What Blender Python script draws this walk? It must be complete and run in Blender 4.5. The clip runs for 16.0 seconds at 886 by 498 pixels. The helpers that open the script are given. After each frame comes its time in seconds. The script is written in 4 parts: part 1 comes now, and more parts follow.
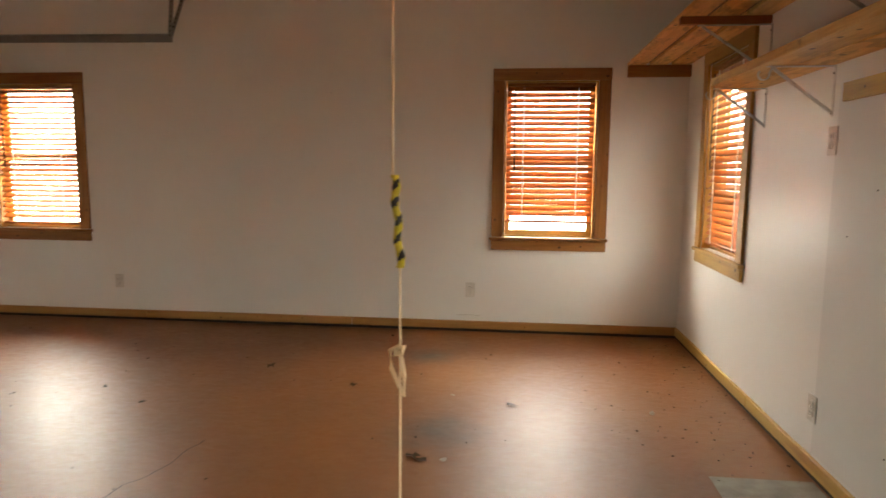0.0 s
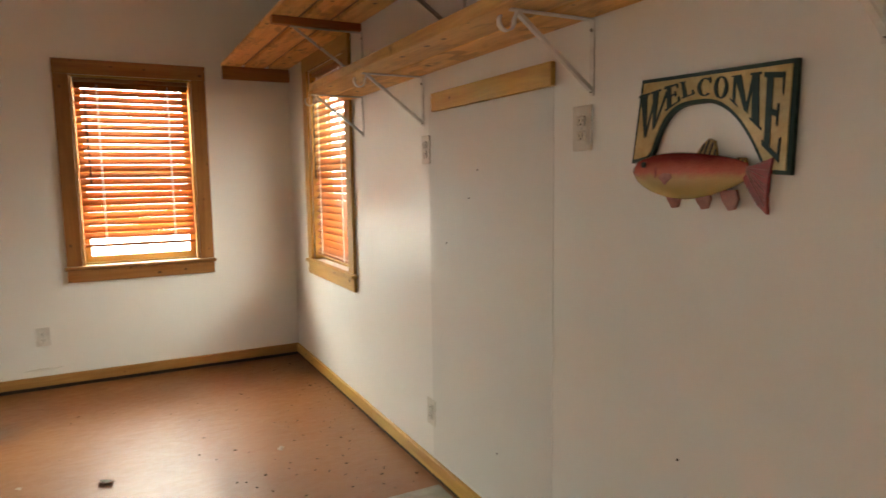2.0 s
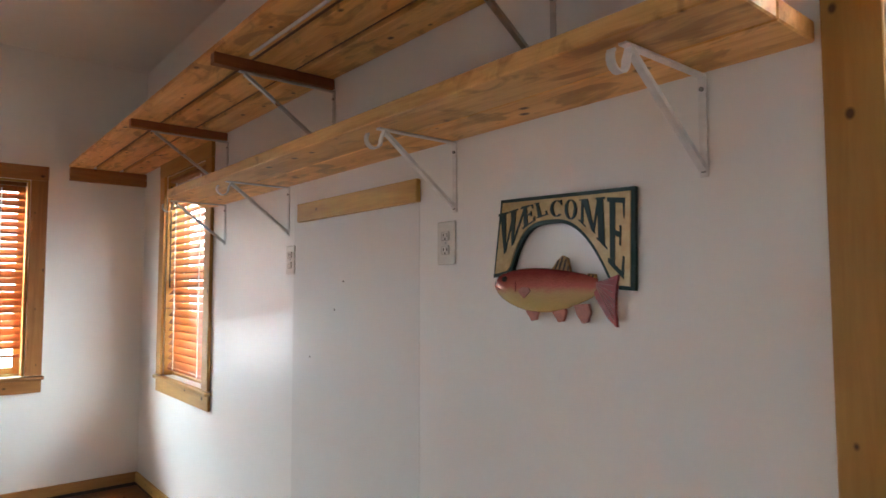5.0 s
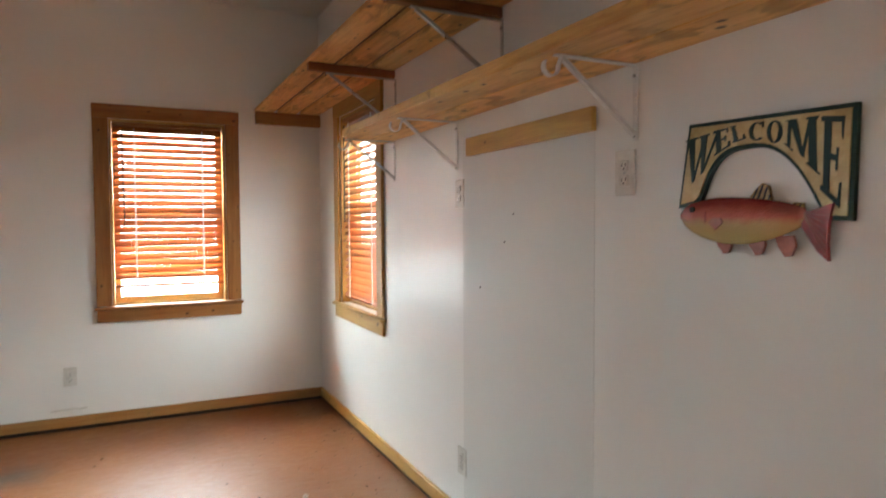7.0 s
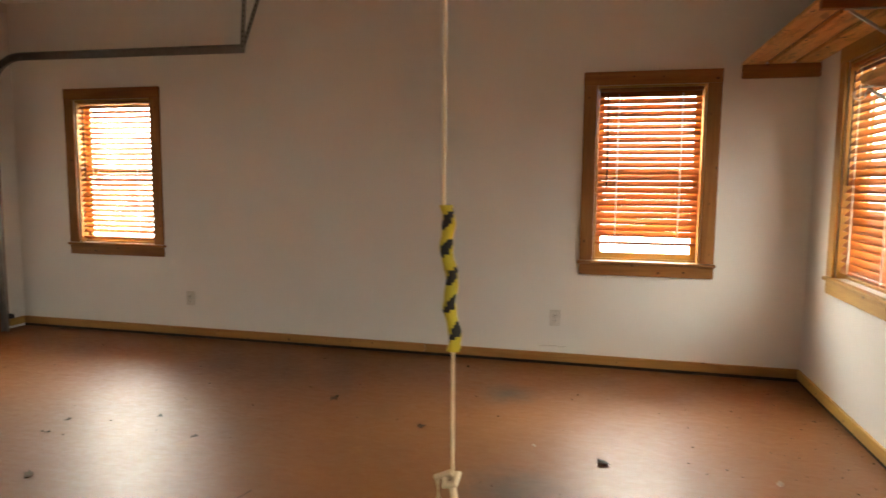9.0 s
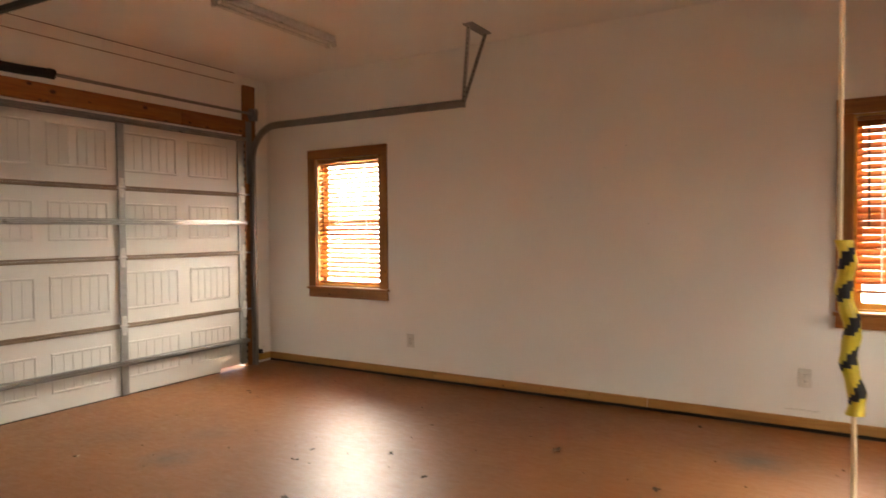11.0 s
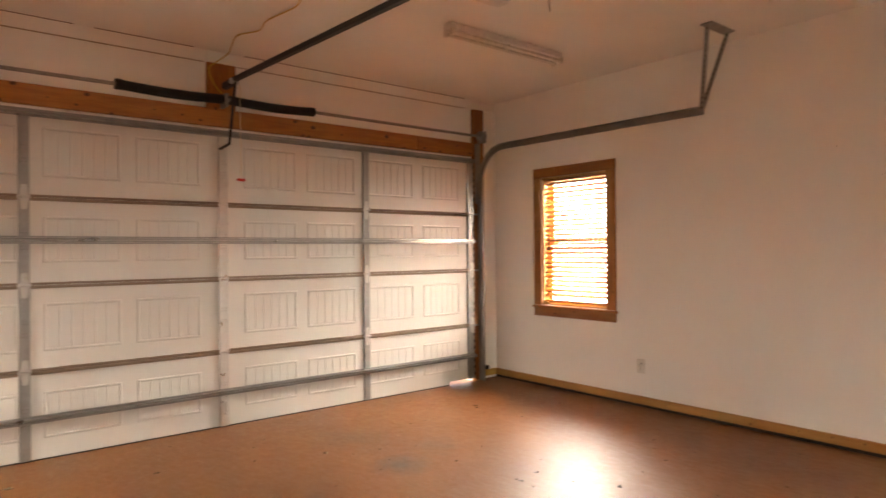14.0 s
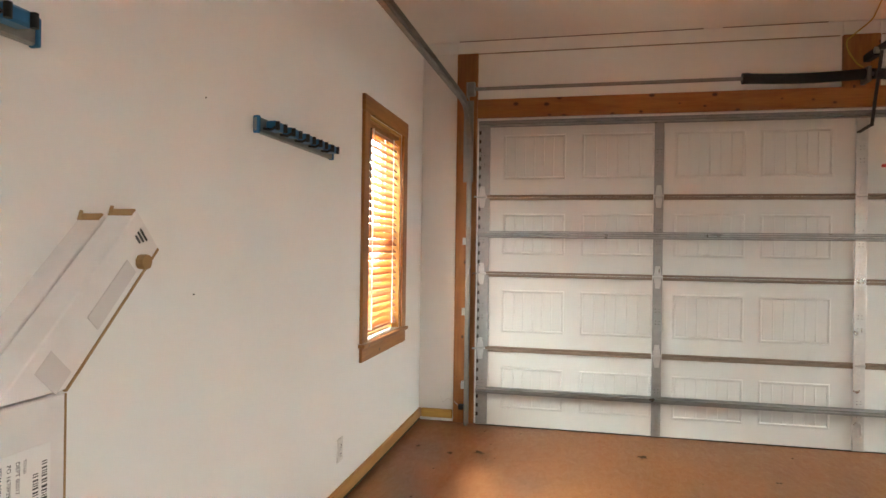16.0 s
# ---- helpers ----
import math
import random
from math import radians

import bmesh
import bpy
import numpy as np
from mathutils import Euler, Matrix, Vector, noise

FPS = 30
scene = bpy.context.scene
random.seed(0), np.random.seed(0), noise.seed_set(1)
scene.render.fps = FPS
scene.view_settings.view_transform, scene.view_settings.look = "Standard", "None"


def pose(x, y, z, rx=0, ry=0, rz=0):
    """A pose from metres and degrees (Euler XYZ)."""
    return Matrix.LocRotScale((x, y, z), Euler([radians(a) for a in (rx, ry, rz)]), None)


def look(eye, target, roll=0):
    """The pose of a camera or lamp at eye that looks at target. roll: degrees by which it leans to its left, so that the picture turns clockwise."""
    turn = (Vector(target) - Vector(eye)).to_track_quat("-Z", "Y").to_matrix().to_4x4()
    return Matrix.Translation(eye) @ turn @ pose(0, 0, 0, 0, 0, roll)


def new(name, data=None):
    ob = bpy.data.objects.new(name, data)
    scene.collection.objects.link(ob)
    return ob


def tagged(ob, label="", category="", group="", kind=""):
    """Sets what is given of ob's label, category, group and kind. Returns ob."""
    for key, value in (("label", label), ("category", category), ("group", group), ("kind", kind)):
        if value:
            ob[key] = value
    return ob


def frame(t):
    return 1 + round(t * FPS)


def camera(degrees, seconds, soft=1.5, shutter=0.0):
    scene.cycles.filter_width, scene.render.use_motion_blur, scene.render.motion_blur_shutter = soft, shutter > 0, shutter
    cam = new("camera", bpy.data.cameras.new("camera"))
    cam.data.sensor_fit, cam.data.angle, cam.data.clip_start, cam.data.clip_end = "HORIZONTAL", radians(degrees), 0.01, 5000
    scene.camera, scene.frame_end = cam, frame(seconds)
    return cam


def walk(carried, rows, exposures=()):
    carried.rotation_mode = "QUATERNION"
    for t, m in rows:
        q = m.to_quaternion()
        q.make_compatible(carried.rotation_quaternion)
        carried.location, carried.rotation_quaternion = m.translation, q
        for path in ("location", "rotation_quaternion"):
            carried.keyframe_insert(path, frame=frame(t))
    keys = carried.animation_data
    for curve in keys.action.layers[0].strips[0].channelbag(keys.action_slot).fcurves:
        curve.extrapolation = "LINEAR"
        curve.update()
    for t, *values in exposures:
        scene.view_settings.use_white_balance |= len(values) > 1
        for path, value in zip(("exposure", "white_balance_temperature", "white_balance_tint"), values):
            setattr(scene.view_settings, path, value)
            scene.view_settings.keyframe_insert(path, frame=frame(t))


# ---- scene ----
cam = camera(69.9, 16.0, shutter=0.35)
PATH = [
    (0, (4.861, 0.314, 1.253), (4.648, 2.288, 1.01), 0.5),
    (0.5, (4.925, 0.45, 1.266), (4.89, 2.437, 1.037), 0.4),
    (1, (4.943, 0.516, 1.272), (5.214, 2.486, 1.053), 0.2),
    (1.5, (4.966, 0.608, 1.281), (5.62, 2.484, 1.055), -0.4),
    (2, (4.973, 0.676, 1.275), (5.892, 2.439, 1.051), -0.8),
    (2.5, (4.994, 0.713, 1.282), (6.097, 2.366, 1.058), -1.3),
    (3, (5.004, 0.7, 1.275), (6.259, 2.24, 1.045), -1.4),
    (3.5, (5.018, 0.681, 1.279), (6.367, 2.143, 1.074), -1.5),
    (4, (5.012, 0.673, 1.277), (6.407, 2.106, 1.288), -0.6),
    (6.5, (4.937, 0.719, 1.276), (5.934, 2.449, 1.394), -0.7),
    (7, (4.931, 0.723, 1.271), (5.803, 2.52, 1.188), -0.3),
    (7.5, (4.933, 0.729, 1.27), (5.683, 2.572, 1.071), -0.6),
    (8, (4.902, 0.727, 1.262), (5.503, 2.624, 1.064), -0.3),
    (8.5, (4.880, 0.736, 1.249), (4.915, 2.727, 1.055), -0.3),
    (9, (4.817, 0.744, 1.270), (4.348, 2.677, 1.065), 0.5),
    (9.5, (4.746, 0.696, 1.268), (4.213, 2.613, 1.069), 0.3),
    (10, (4.690, 0.687, 1.263), (4.036, 2.566, 1.057), 0.0),
    (12.5, (4.616, 0.793, 1.256), (3.222, 2.215, 1.444), -0.1),
    (13, (4.612, 0.789, 1.26), (3.191, 2.186, 1.436), -0.2),
    (13.5, (4.588, 0.781, 1.25), (3.131, 2.151, 1.3), -0.4),
    (14, (4.581, 0.78, 1.261), (3.027, 2.039, 1.268), -0.5),
    (14.5, (4.543, 0.801, 1.274), (2.715, 1.612, 1.273), -0.3),
    (15, (4.488, 0.736, 1.244), (2.502, 0.967, 1.251), 0.2),
    (15.5, (4.448, 0.716, 1.243), (2.475, 0.386, 1.24), 0.7),
    (16, (4.447, 0.705, 1.248), (2.491, 0.287, 1.246), 0.8),
]
EXPO = [
    (0.0, 0.68, 6900, 7),
    (1.5, 0.84, 6700, 3),
    (2.8, 1.10, 6300, 0),
    (3.5, 1.25, 4950, 1),
    (4.0, 1.22, 4900, 1),
    (6.5, 1.18, 5780, 2),
    (7.0, 1.08, 5500, 1),
    (8.0, 0.86, 6000, 1),
    (9.0, 0.74, 6800, 6),
    (10.0, 0.76, 6950, 8),
    (12.5, 1.48, 7700, 19),
    (13.5, 1.48, 7600, 18),
    (14.5, 1.38, 7200, 15),
    (15.0, 1.34, 6800, 10),
    (15.5, 1.45, 6200, 4),
    (16.0, 1.58, 6000, 3),
]
walk(cam, [(t, look(eye, target, roll)) for t, eye, target, roll in PATH], EXPO)

# ---- world, lamps ----
world = bpy.data.worlds.new("sky")
scene.world = world
world.use_nodes = True
wn = world.node_tree.nodes
wl = world.node_tree.links
sky = wn.new("ShaderNodeTexSky")
sky.sky_type = "NISHITA"
sky.sun_disc = False
sky.sun_elevation, sky.sun_rotation = radians(54), radians(205)
wl.new(sky.outputs[0], wn["Background"].inputs[0])
wn["Background"].inputs[1].default_value = 0.15
sun = new("sun", bpy.data.lights.new("sun", "SUN"))
sun.data.energy, sun.data.angle, sun.data.color = 4.0, radians(10), (1.0, 0.95, 0.88)
sun.matrix_basis = look((0, 0, 20), (6, 13, 0))


# ---- small helpers ----
def part(name, bm, mat, parent=None, label=""):
    me = bpy.data.meshes.new(name)
    bm.normal_update()
    bm.to_mesh(me)
    bm.free()
    me.materials.append(mat)
    ob = new(name, me)
    if parent is not None:
        ob.parent = parent
    if label:
        ob["label"] = label
    return ob


def share(name, me, parent, m=None, label=""):
    ob = new(name, me)
    ob.parent = parent
    if m is not None:
        ob.matrix_basis = m
    if label:
        ob["label"] = label
    return ob


def empty(name, m, label, category, group="", kind=""):
    ob = new(name)
    ob.empty_display_size = 0.1
    ob.matrix_basis = m
    return tagged(ob, label, category, group, kind)


def box(bm, x0, x1, y0, y1, z0, z1, bevel=0.0, seg=1):
    r = bmesh.ops.create_cube(bm, size=1.0, matrix=Matrix.Translation(((x0 + x1) / 2, (y0 + y1) / 2, (z0 + z1) / 2)) @ Matrix.Diagonal((abs(x1 - x0), abs(y1 - y0), abs(z1 - z0), 1)))
    if bevel:
        ed = set(e for v in r["verts"] for e in v.link_edges)
        bmesh.ops.bevel(bm, geom=list(ed), offset=bevel, segments=seg, affect="EDGES", profile=0.7)
    return bm


def boxm(*a, **k):
    return box(bmesh.new(), *a, **k)


def rod(bm, p, q, r, n=10):
    p, q = Vector(p), Vector(q)
    d = q - p
    m = Matrix.Translation((p + q) / 2) @ d.to_track_quat("Z", "Y").to_matrix().to_4x4()
    bmesh.ops.create_cone(bm, cap_ends=True, segments=n, radius1=r, radius2=r, depth=d.length, matrix=m)
    return bm


def tube(bm, pts, r, n=8):
    """A round tube swept along points."""
    pts = [Vector(p) for p in pts]
    rings = []
    for i, p in enumerate(pts):
        d = (pts[min(i + 1, len(pts) - 1)] - pts[max(i - 1, 0)]).normalized()
        up = Vector((0, 0, 1)) if abs(d.z) < 0.95 else Vector((1, 0, 0))
        a = d.cross(up).normalized()
        b = a.cross(d)
        rings.append([bm.verts.new(p + r * (math.cos(2 * math.pi * k / n) * a + math.sin(2 * math.pi * k / n) * b)) for k in range(n)])
    for u, v in zip(rings, rings[1:]):
        for k in range(n):
            bm.faces.new((u[k], u[(k + 1) % n], v[(k + 1) % n], v[k]))
    bm.faces.new(rings[0][::-1])
    bm.faces.new(rings[-1])
    return bm


def sweep(bm, prof, pts, side):
    """An open profile (u across, v outward) swept along points; side is the across direction."""
    pts = [Vector(p) for p in pts]
    side = Vector(side)
    rows = []
    for i, p in enumerate(pts):
        d = (pts[min(i + 1, len(pts) - 1)] - pts[max(i - 1, 0)]).normalized()
        o = side.cross(d).normalized()
        rows.append([bm.verts.new(p + u * side + v * o) for u, v in prof])
    for a, b in zip(rows, rows[1:]):
        for k in range(len(prof) - 1):
            bm.faces.new((a[k], a[k + 1], b[k + 1], b[k]))
    return bm


def strap(bm, p, q, w, th, side):
    """A flat bar from p to q, w wide along side."""
    p, q, side = Vector(p), Vector(q), Vector(side).normalized()
    d = (q - p).normalized()
    o = d.cross(side).normalized()
    vs = [bm.verts.new(e + sw * side * w / 2 + so * o * th / 2) for e in (p, q) for sw, so in ((-1, -1), (1, -1), (1, 1), (-1, 1))]
    for k in range(4):
        bm.faces.new((vs[k], vs[(k + 1) % 4], vs[4 + (k + 1) % 4], vs[4 + k]))
    bm.faces.new(vs[:4][::-1])
    bm.faces.new(vs[4:])
    bmesh.ops.recalc_face_normals(bm, faces=bm.faces)
    return bm


def slab(bm, us, zs, holes, v0, v1, to):
    """A wall slab on a grid of us and zs, from depth v0 to v1, without the cells inside holes. to maps (u, v, z) to the world."""
    def solid(i, j):
        if not (0 <= i < len(us) - 1 and 0 <= j < len(zs) - 1):
            return False
        u, z = (us[i] + us[i + 1]) / 2, (zs[j] + zs[j + 1]) / 2
        return not any(a < u < b and c < z < d for a, b, c, d in holes)
    cache = {}
    def vert(u, v, z):
        if (u, v, z) not in cache:
            cache[(u, v, z)] = bm.verts.new(to(u, v, z))
        return cache[(u, v, z)]
    for i in range(len(us) - 1):
        for j in range(len(zs) - 1):
            if not solid(i, j):
                continue
            a, b, c, d = us[i], us[i + 1], zs[j], zs[j + 1]
            for v in (v0, v1):
                bm.faces.new([vert(*p) for p in ((a, v, c), (b, v, c), (b, v, d), (a, v, d))])
            for di, dj, p, q in ((-1, 0, (a, c), (a, d)), (1, 0, (b, c), (b, d)), (0, -1, (a, c), (b, c)), (0, 1, (a, d), (b, d))):
                if not solid(i + di, j + dj):
                    bm.faces.new([vert(p[0], v0, p[1]), vert(q[0], v0, q[1]), vert(q[0], v1, q[1]), vert(p[0], v1, p[1])])
    bmesh.ops.recalc_face_normals(bm, faces=bm.faces)
    return bm


# ---- materials ----
def mat_base(name, color, rough=0.5, metal=0.0, spec=0.5):
    m = bpy.data.materials.new(name)
    m.use_nodes = True
    b = m.node_tree.nodes["Principled BSDF"]
    b.inputs["Base Color"].default_value = (*color, 1)
    b.inputs["Roughness"].default_value = rough
    b.inputs["Metallic"].default_value = metal
    b.inputs["Specular IOR Level"].default_value = spec
    return m, m.node_tree.nodes, m.node_tree.links, b


def coords(n, l, scale=(1, 1, 1), kind="Object"):
    tc = n.new("ShaderNodeTexCoord")
    mp = n.new("ShaderNodeMapping")
    mp.inputs["Scale"].default_value = scale
    l.new(tc.outputs[kind], mp.inputs[0])
    return mp.outputs[0]


def noise_tex(n, l, vec, scale, detail=4, rough=0.55, dist=0.0):
    t = n.new("ShaderNodeTexNoise")
    t.inputs["Scale"].default_value = scale
    t.inputs["Detail"].default_value = detail
    t.inputs["Roughness"].default_value = rough
    t.inputs["Distortion"].default_value = dist
    l.new(vec, t.inputs["Vector"])
    return t.outputs[0]


def ramp(n, l, fac, stops):
    r = n.new("ShaderNodeValToRGB")
    e = r.color_ramp.elements
    while len(e) < len(stops):
        e.new(0.5)
    for el, (p, c) in zip(e, stops):
        el.position = p
        el.color = (*c, 1) if len(c) == 3 else c
    l.new(fac, r.inputs[0])
    return r.outputs[0]


def mixc(n, l, fac, a, b, mode="MIX"):
    x = n.new("ShaderNodeMix")
    x.data_type = "RGBA"
    x.blend_type = mode
    for sock, v in ((x.inputs[0], fac), (x.inputs[6], a), (x.inputs[7], b)):
        if isinstance(v, (int, float)):
            sock.default_value = v
        elif isinstance(v, tuple):
            sock.default_value = (*v, 1)
        else:
            l.new(v, sock)
    return x.outputs[2]


def bump(n, l, b, height, strength, dist=0.002):
    k = n.new("ShaderNodeBump")
    k.inputs["Strength"].default_value = strength
    k.inputs["Distance"].default_value = dist
    l.new(height, k.inputs["Height"])
    l.new(k.outputs[0], b.inputs["Normal"])


def paint(name, color, rough=0.5, dirt=0.06, tex=0.25, scale=1.0, spec=0.4):
    """Rolled wall paint: faint blotches, roller stipple."""
    m, n, l, b = mat_base(name, color, rough, spec=spec)
    v = coords(n, l)
    big = noise_tex(n, l, v, 1.3 * scale, 5)
    dark = tuple(c * (1 - dirt) for c in color)
    c1 = ramp(n, l, big, [(0.35, dark), (0.65, color)])
    sm = noise_tex(n, l, v, 9 * scale, 6, 0.7)
    c2 = mixc(n, l, ramp(n, l, sm, [(0.62, (0, 0, 0)), (0.8, (0.5, 0.5, 0.5))]), c1, tuple(c * (1 - 2.2 * dirt) for c in color))
    l.new(c2, b.inputs["Base Color"])
    rr = ramp(n, l, big, [(0.3, (rough * 0.85,) * 3), (0.7, (min(1, rough * 1.15),) * 3)])
    l.new(rr, b.inputs["Roughness"])
    bump(n, l, b, noise_tex(n, l, v, 260, 3), tex, 0.0008)
    return m


def wood(name, light, dark, axis="x", rough=0.45, knots=True, depth="y", knot=(0.05, 0.018, 0.006), size=1.0, smudge=0.0):
    """Boards with long grain along axis, knots, and a tint of their own per board."""
    m, n, l, b = mat_base(name, light, rough, spec=0.4)
    i = "xyz".index(axis)
    sc = [14.0, 14.0, 14.0]
    sc[i] = 1.1
    info = n.new("ShaderNodeObjectInfo")
    off = n.new("ShaderNodeVectorMath")
    off.operation = "MULTIPLY_ADD"
    comb = n.new("ShaderNodeCombineXYZ")
    for k in range(3):
        l.new(info.outputs["Random"], comb.inputs[k])
    l.new(comb.outputs[0], off.inputs[0])
    off.inputs[1].default_value = (7.3, 5.1, 9.7)
    l.new(coords(n, l), off.inputs[2])
    mp = n.new("ShaderNodeMapping")
    mp.inputs["Scale"].default_value = sc
    l.new(off.outputs[0], mp.inputs[0])
    g = noise_tex(n, l, mp.outputs[0], 1.6, 6, 0.6, 0.6)
    fine = noise_tex(n, l, mp.outputs[0], 9, 3, 0.6)
    mid = tuple((a + c) / 2 for a, c in zip(light, dark))
    col = ramp(n, l, g, [(0.32, dark), (0.47, mid), (0.6, light), (0.75, mid)])
    col = mixc(n, l, 0.25, col, ramp(n, l, fine, [(0.35, dark), (0.65, light)]))
    if smudge:
        ms = n.new("ShaderNodeMapping")
        ms.inputs["Scale"].default_value = [4.5 if k == i else 10.0 for k in range(3)]
        l.new(off.outputs[0], ms.inputs[0])
        sm = noise_tex(n, l, ms.outputs[0], 1.0, 4, 0.55, 1.2)
        col = mixc(n, l, ramp(n, l, sm, [(0.53, (0, 0, 0)), (0.63, (smudge,) * 3)]), col, tuple(c * 0.42 for c in dark))
    if knots:
        sp = n.new("ShaderNodeSeparateXYZ")
        l.new(off.outputs[0], sp.inputs[0])
        cb = n.new("ShaderNodeCombineXYZ")
        l.new(sp.outputs[i], cb.inputs[0])
        l.new(sp.outputs[3 - i - "xyz".index(depth)], cb.inputs[1])
        mk = n.new("ShaderNodeMapping")
        mk.inputs["Scale"].default_value = (4.6, 6.5, 1)
        l.new(cb.outputs[0], mk.inputs[0])
        vo = n.new("ShaderNodeTexVoronoi")
        vo.voronoi_dimensions = "2D"
        vo.inputs["Scale"].default_value = 1.0
        l.new(mk.outputs[0], vo.inputs["Vector"])
        kd = n.new("ShaderNodeMath")
        kd.operation = "MULTIPLY_ADD"
        l.new(vo.outputs["Color"], kd.inputs[0])
        kd.inputs[1].default_value = 0.09
        l.new(vo.outputs["Distance"], kd.inputs[2])
        kf = ramp(n, l, kd.outputs[0], [(0.056 * size, (0.9, 0.9, 0.9)), (0.068 * size, (0.6, 0.6, 0.6)), (0.095 * size, (0, 0, 0))])
        col = mixc(n, l, kf, col, knot)
    tint = ramp(n, l, info.outputs["Random"], [(0.0, (0.82, 0.82, 0.82)), (1.0, (1.12, 1.1, 1.06))])
    col = mixc(n, l, 1.0, col, tint, "MULTIPLY")
    l.new(col, b.inputs["Base Color"])
    bump(n, l, b, fine, 0.25, 0.001)
    return m


def metal(name, color, rough=0.4, spots=True):
    m, n, l, b = mat_base(name, color, rough, 1.0)
    v = coords(n, l)
    t = noise_tex(n, l, v, 35, 5, 0.65)
    l.new(ramp(n, l, t, [(0.3, tuple(c * 0.86 for c in color)), (0.7, color)]), b.inputs["Base Color"])
    l.new(ramp(n, l, noise_tex(n, l, v, 7, 4), [(0.3, (rough * 0.75,) * 3), (0.7, (rough * 1.3,) * 3)]), b.inputs["Roughness"])
    return m


def plain(name, color, rough=0.5, metal_=0.0, spec=0.5, var=0.08, scale=30):
    m, n, l, b = mat_base(name, color, rough, metal_, spec)
    t = noise_tex(n, l, coords(n, l), scale, 4, 0.6)
    l.new(ramp(n, l, t, [(0.3, tuple(c * (1 - 2 * var) for c in color)), (0.7, color)]), b.inputs["Base Color"])
    bump(n, l, b, t, 0.1, 0.0006)
    return m


M_WALL = paint("white_wall_paint", (0.86, 0.85, 0.82), 0.5, 0.04)
M_WALL_E = paint("white_semigloss_wall_paint", (0.86, 0.855, 0.835), 0.37, 0.04, 0.12, spec=0.5)
M_PANEL = paint("matt_white_patch_paint", (0.78, 0.775, 0.755), 0.55, 0.05)
M_CEIL = paint("white_ceiling_paint", (0.86, 0.85, 0.82), 0.75, 0.05, 0.4)
M_TRIM = wood("stained_pine_trim", (0.33, 0.15, 0.042), (0.21, 0.08, 0.018), "z")
M_TRIM_H = wood("stained_pine_trim_level", (0.33, 0.15, 0.042), (0.21, 0.08, 0.018), "x")
M_PINE_X = wood("yellow_pine_x", (0.44, 0.24, 0.075), (0.32, 0.155, 0.042), "x")
M_PINE_Y = wood("yellow_pine_y", (0.64, 0.40, 0.095), (0.44, 0.235, 0.055), "y", depth="x")
M_SHELF = wood("yellow_pine_shelf", (0.84, 0.53, 0.18), (0.54, 0.26, 0.062), "y", depth="z", size=1.15, smudge=0.55)
M_PINE_Z = wood("golden_pine_upright", (0.47, 0.255, 0.058), (0.36, 0.18, 0.036), "z", size=0.72)
M_PINE_L = wood("golden_pine_level", (0.50, 0.31, 0.085), (0.38, 0.21, 0.05), "x")
M_RED = wood("red_brown_lumber", (0.38, 0.155, 0.038), (0.25, 0.085, 0.018), "y", depth="x", size=1.45)
M_RED_Z = wood("red_brown_lumber_upright", (0.36, 0.145, 0.036), (0.23, 0.08, 0.017), "z", depth="x")
M_CLEAT = wood("brown_cleat", (0.34, 0.13, 0.03), (0.22, 0.07, 0.015), "x", depth="z")
M_STRIP = wood("shade_dark_strip", (0.15, 0.06, 0.017), (0.09, 0.035, 0.010), "y", depth="z", knots=False)
M_BLIND = wood("orange_wood_blind", (0.46, 0.140, 0.022), (0.34, 0.095, 0.015), "x", 0.3, False)
M_GALV = metal("galvanised_steel", (0.56, 0.57, 0.56), 0.32)
# darker copy of the galvanised steel, with the stiles' shading in its colour
M_STILE = metal("shaded_galvanised_stile", (0.34, 0.345, 0.34), 0.42)
M_STRUT = metal("weathered_strut_steel", (0.33, 0.335, 0.33), 0.36)
M_GALV_D = metal("dull_track_steel", (0.30, 0.295, 0.28), 0.42)
M_DOOR = paint("white_door_enamel", (0.63, 0.63, 0.60), 0.38, 0.05, 0.1)
M_LIP = plain("brown_grey_door_edge", (0.24, 0.185, 0.14), 0.85, spec=0.1)
M_BLACK = plain("black_plastic", (0.016, 0.015, 0.015), 0.55, spec=0.3)
M_BLACKM = plain("black_painted_steel", (0.016, 0.015, 0.015), 0.5, spec=0.3)
M_WHITEP = plain("white_plastic", (0.74, 0.72, 0.67), 0.4)
M_WHITEM = plain("white_enamelled_steel", (0.78, 0.77, 0.76), 0.35)
M_DARK = plain("dark_gap", (0.03, 0.022, 0.016), 0.8)
M_CORD = plain("braided_cotton_cord", (0.80, 0.66, 0.44), 0.8)


def ladder_mat():
    """White cotton tape that lets light through."""
    m, n, l, b = mat_base("white_ladder_tape", (0.85, 0.84, 0.80), 0.8)
    tr = n.new("ShaderNodeBsdfTranslucent")
    tr.inputs["Color"].default_value = (0.85, 0.84, 0.80, 1)
    mx = n.new("ShaderNodeMixShader")
    mx.inputs[0].default_value = 0.6
    outp = [k for k in n if k.type == "OUTPUT_MATERIAL"][0]
    l.new(b.outputs[0], mx.inputs[1])
    l.new(tr.outputs[0], mx.inputs[2])
    l.new(mx.outputs[0], outp.inputs["Surface"])
    return m


M_LADDER = ladder_mat()


STAINS = [(4.33, 4.49, 0.15, 0.85), (4.50, 3.25, 0.19, 0.75), (1.50, 2.95, 0.15, 0.7), (1.05, 0.45, 0.13, 0.35), (1.35, 3.35, 0.15, 0.4), (0.85, 3.0, 0.2, 0.3), (2.3, 4.6, 0.2, 0.3), (3.1, 2.0, 0.2, 0.3)]


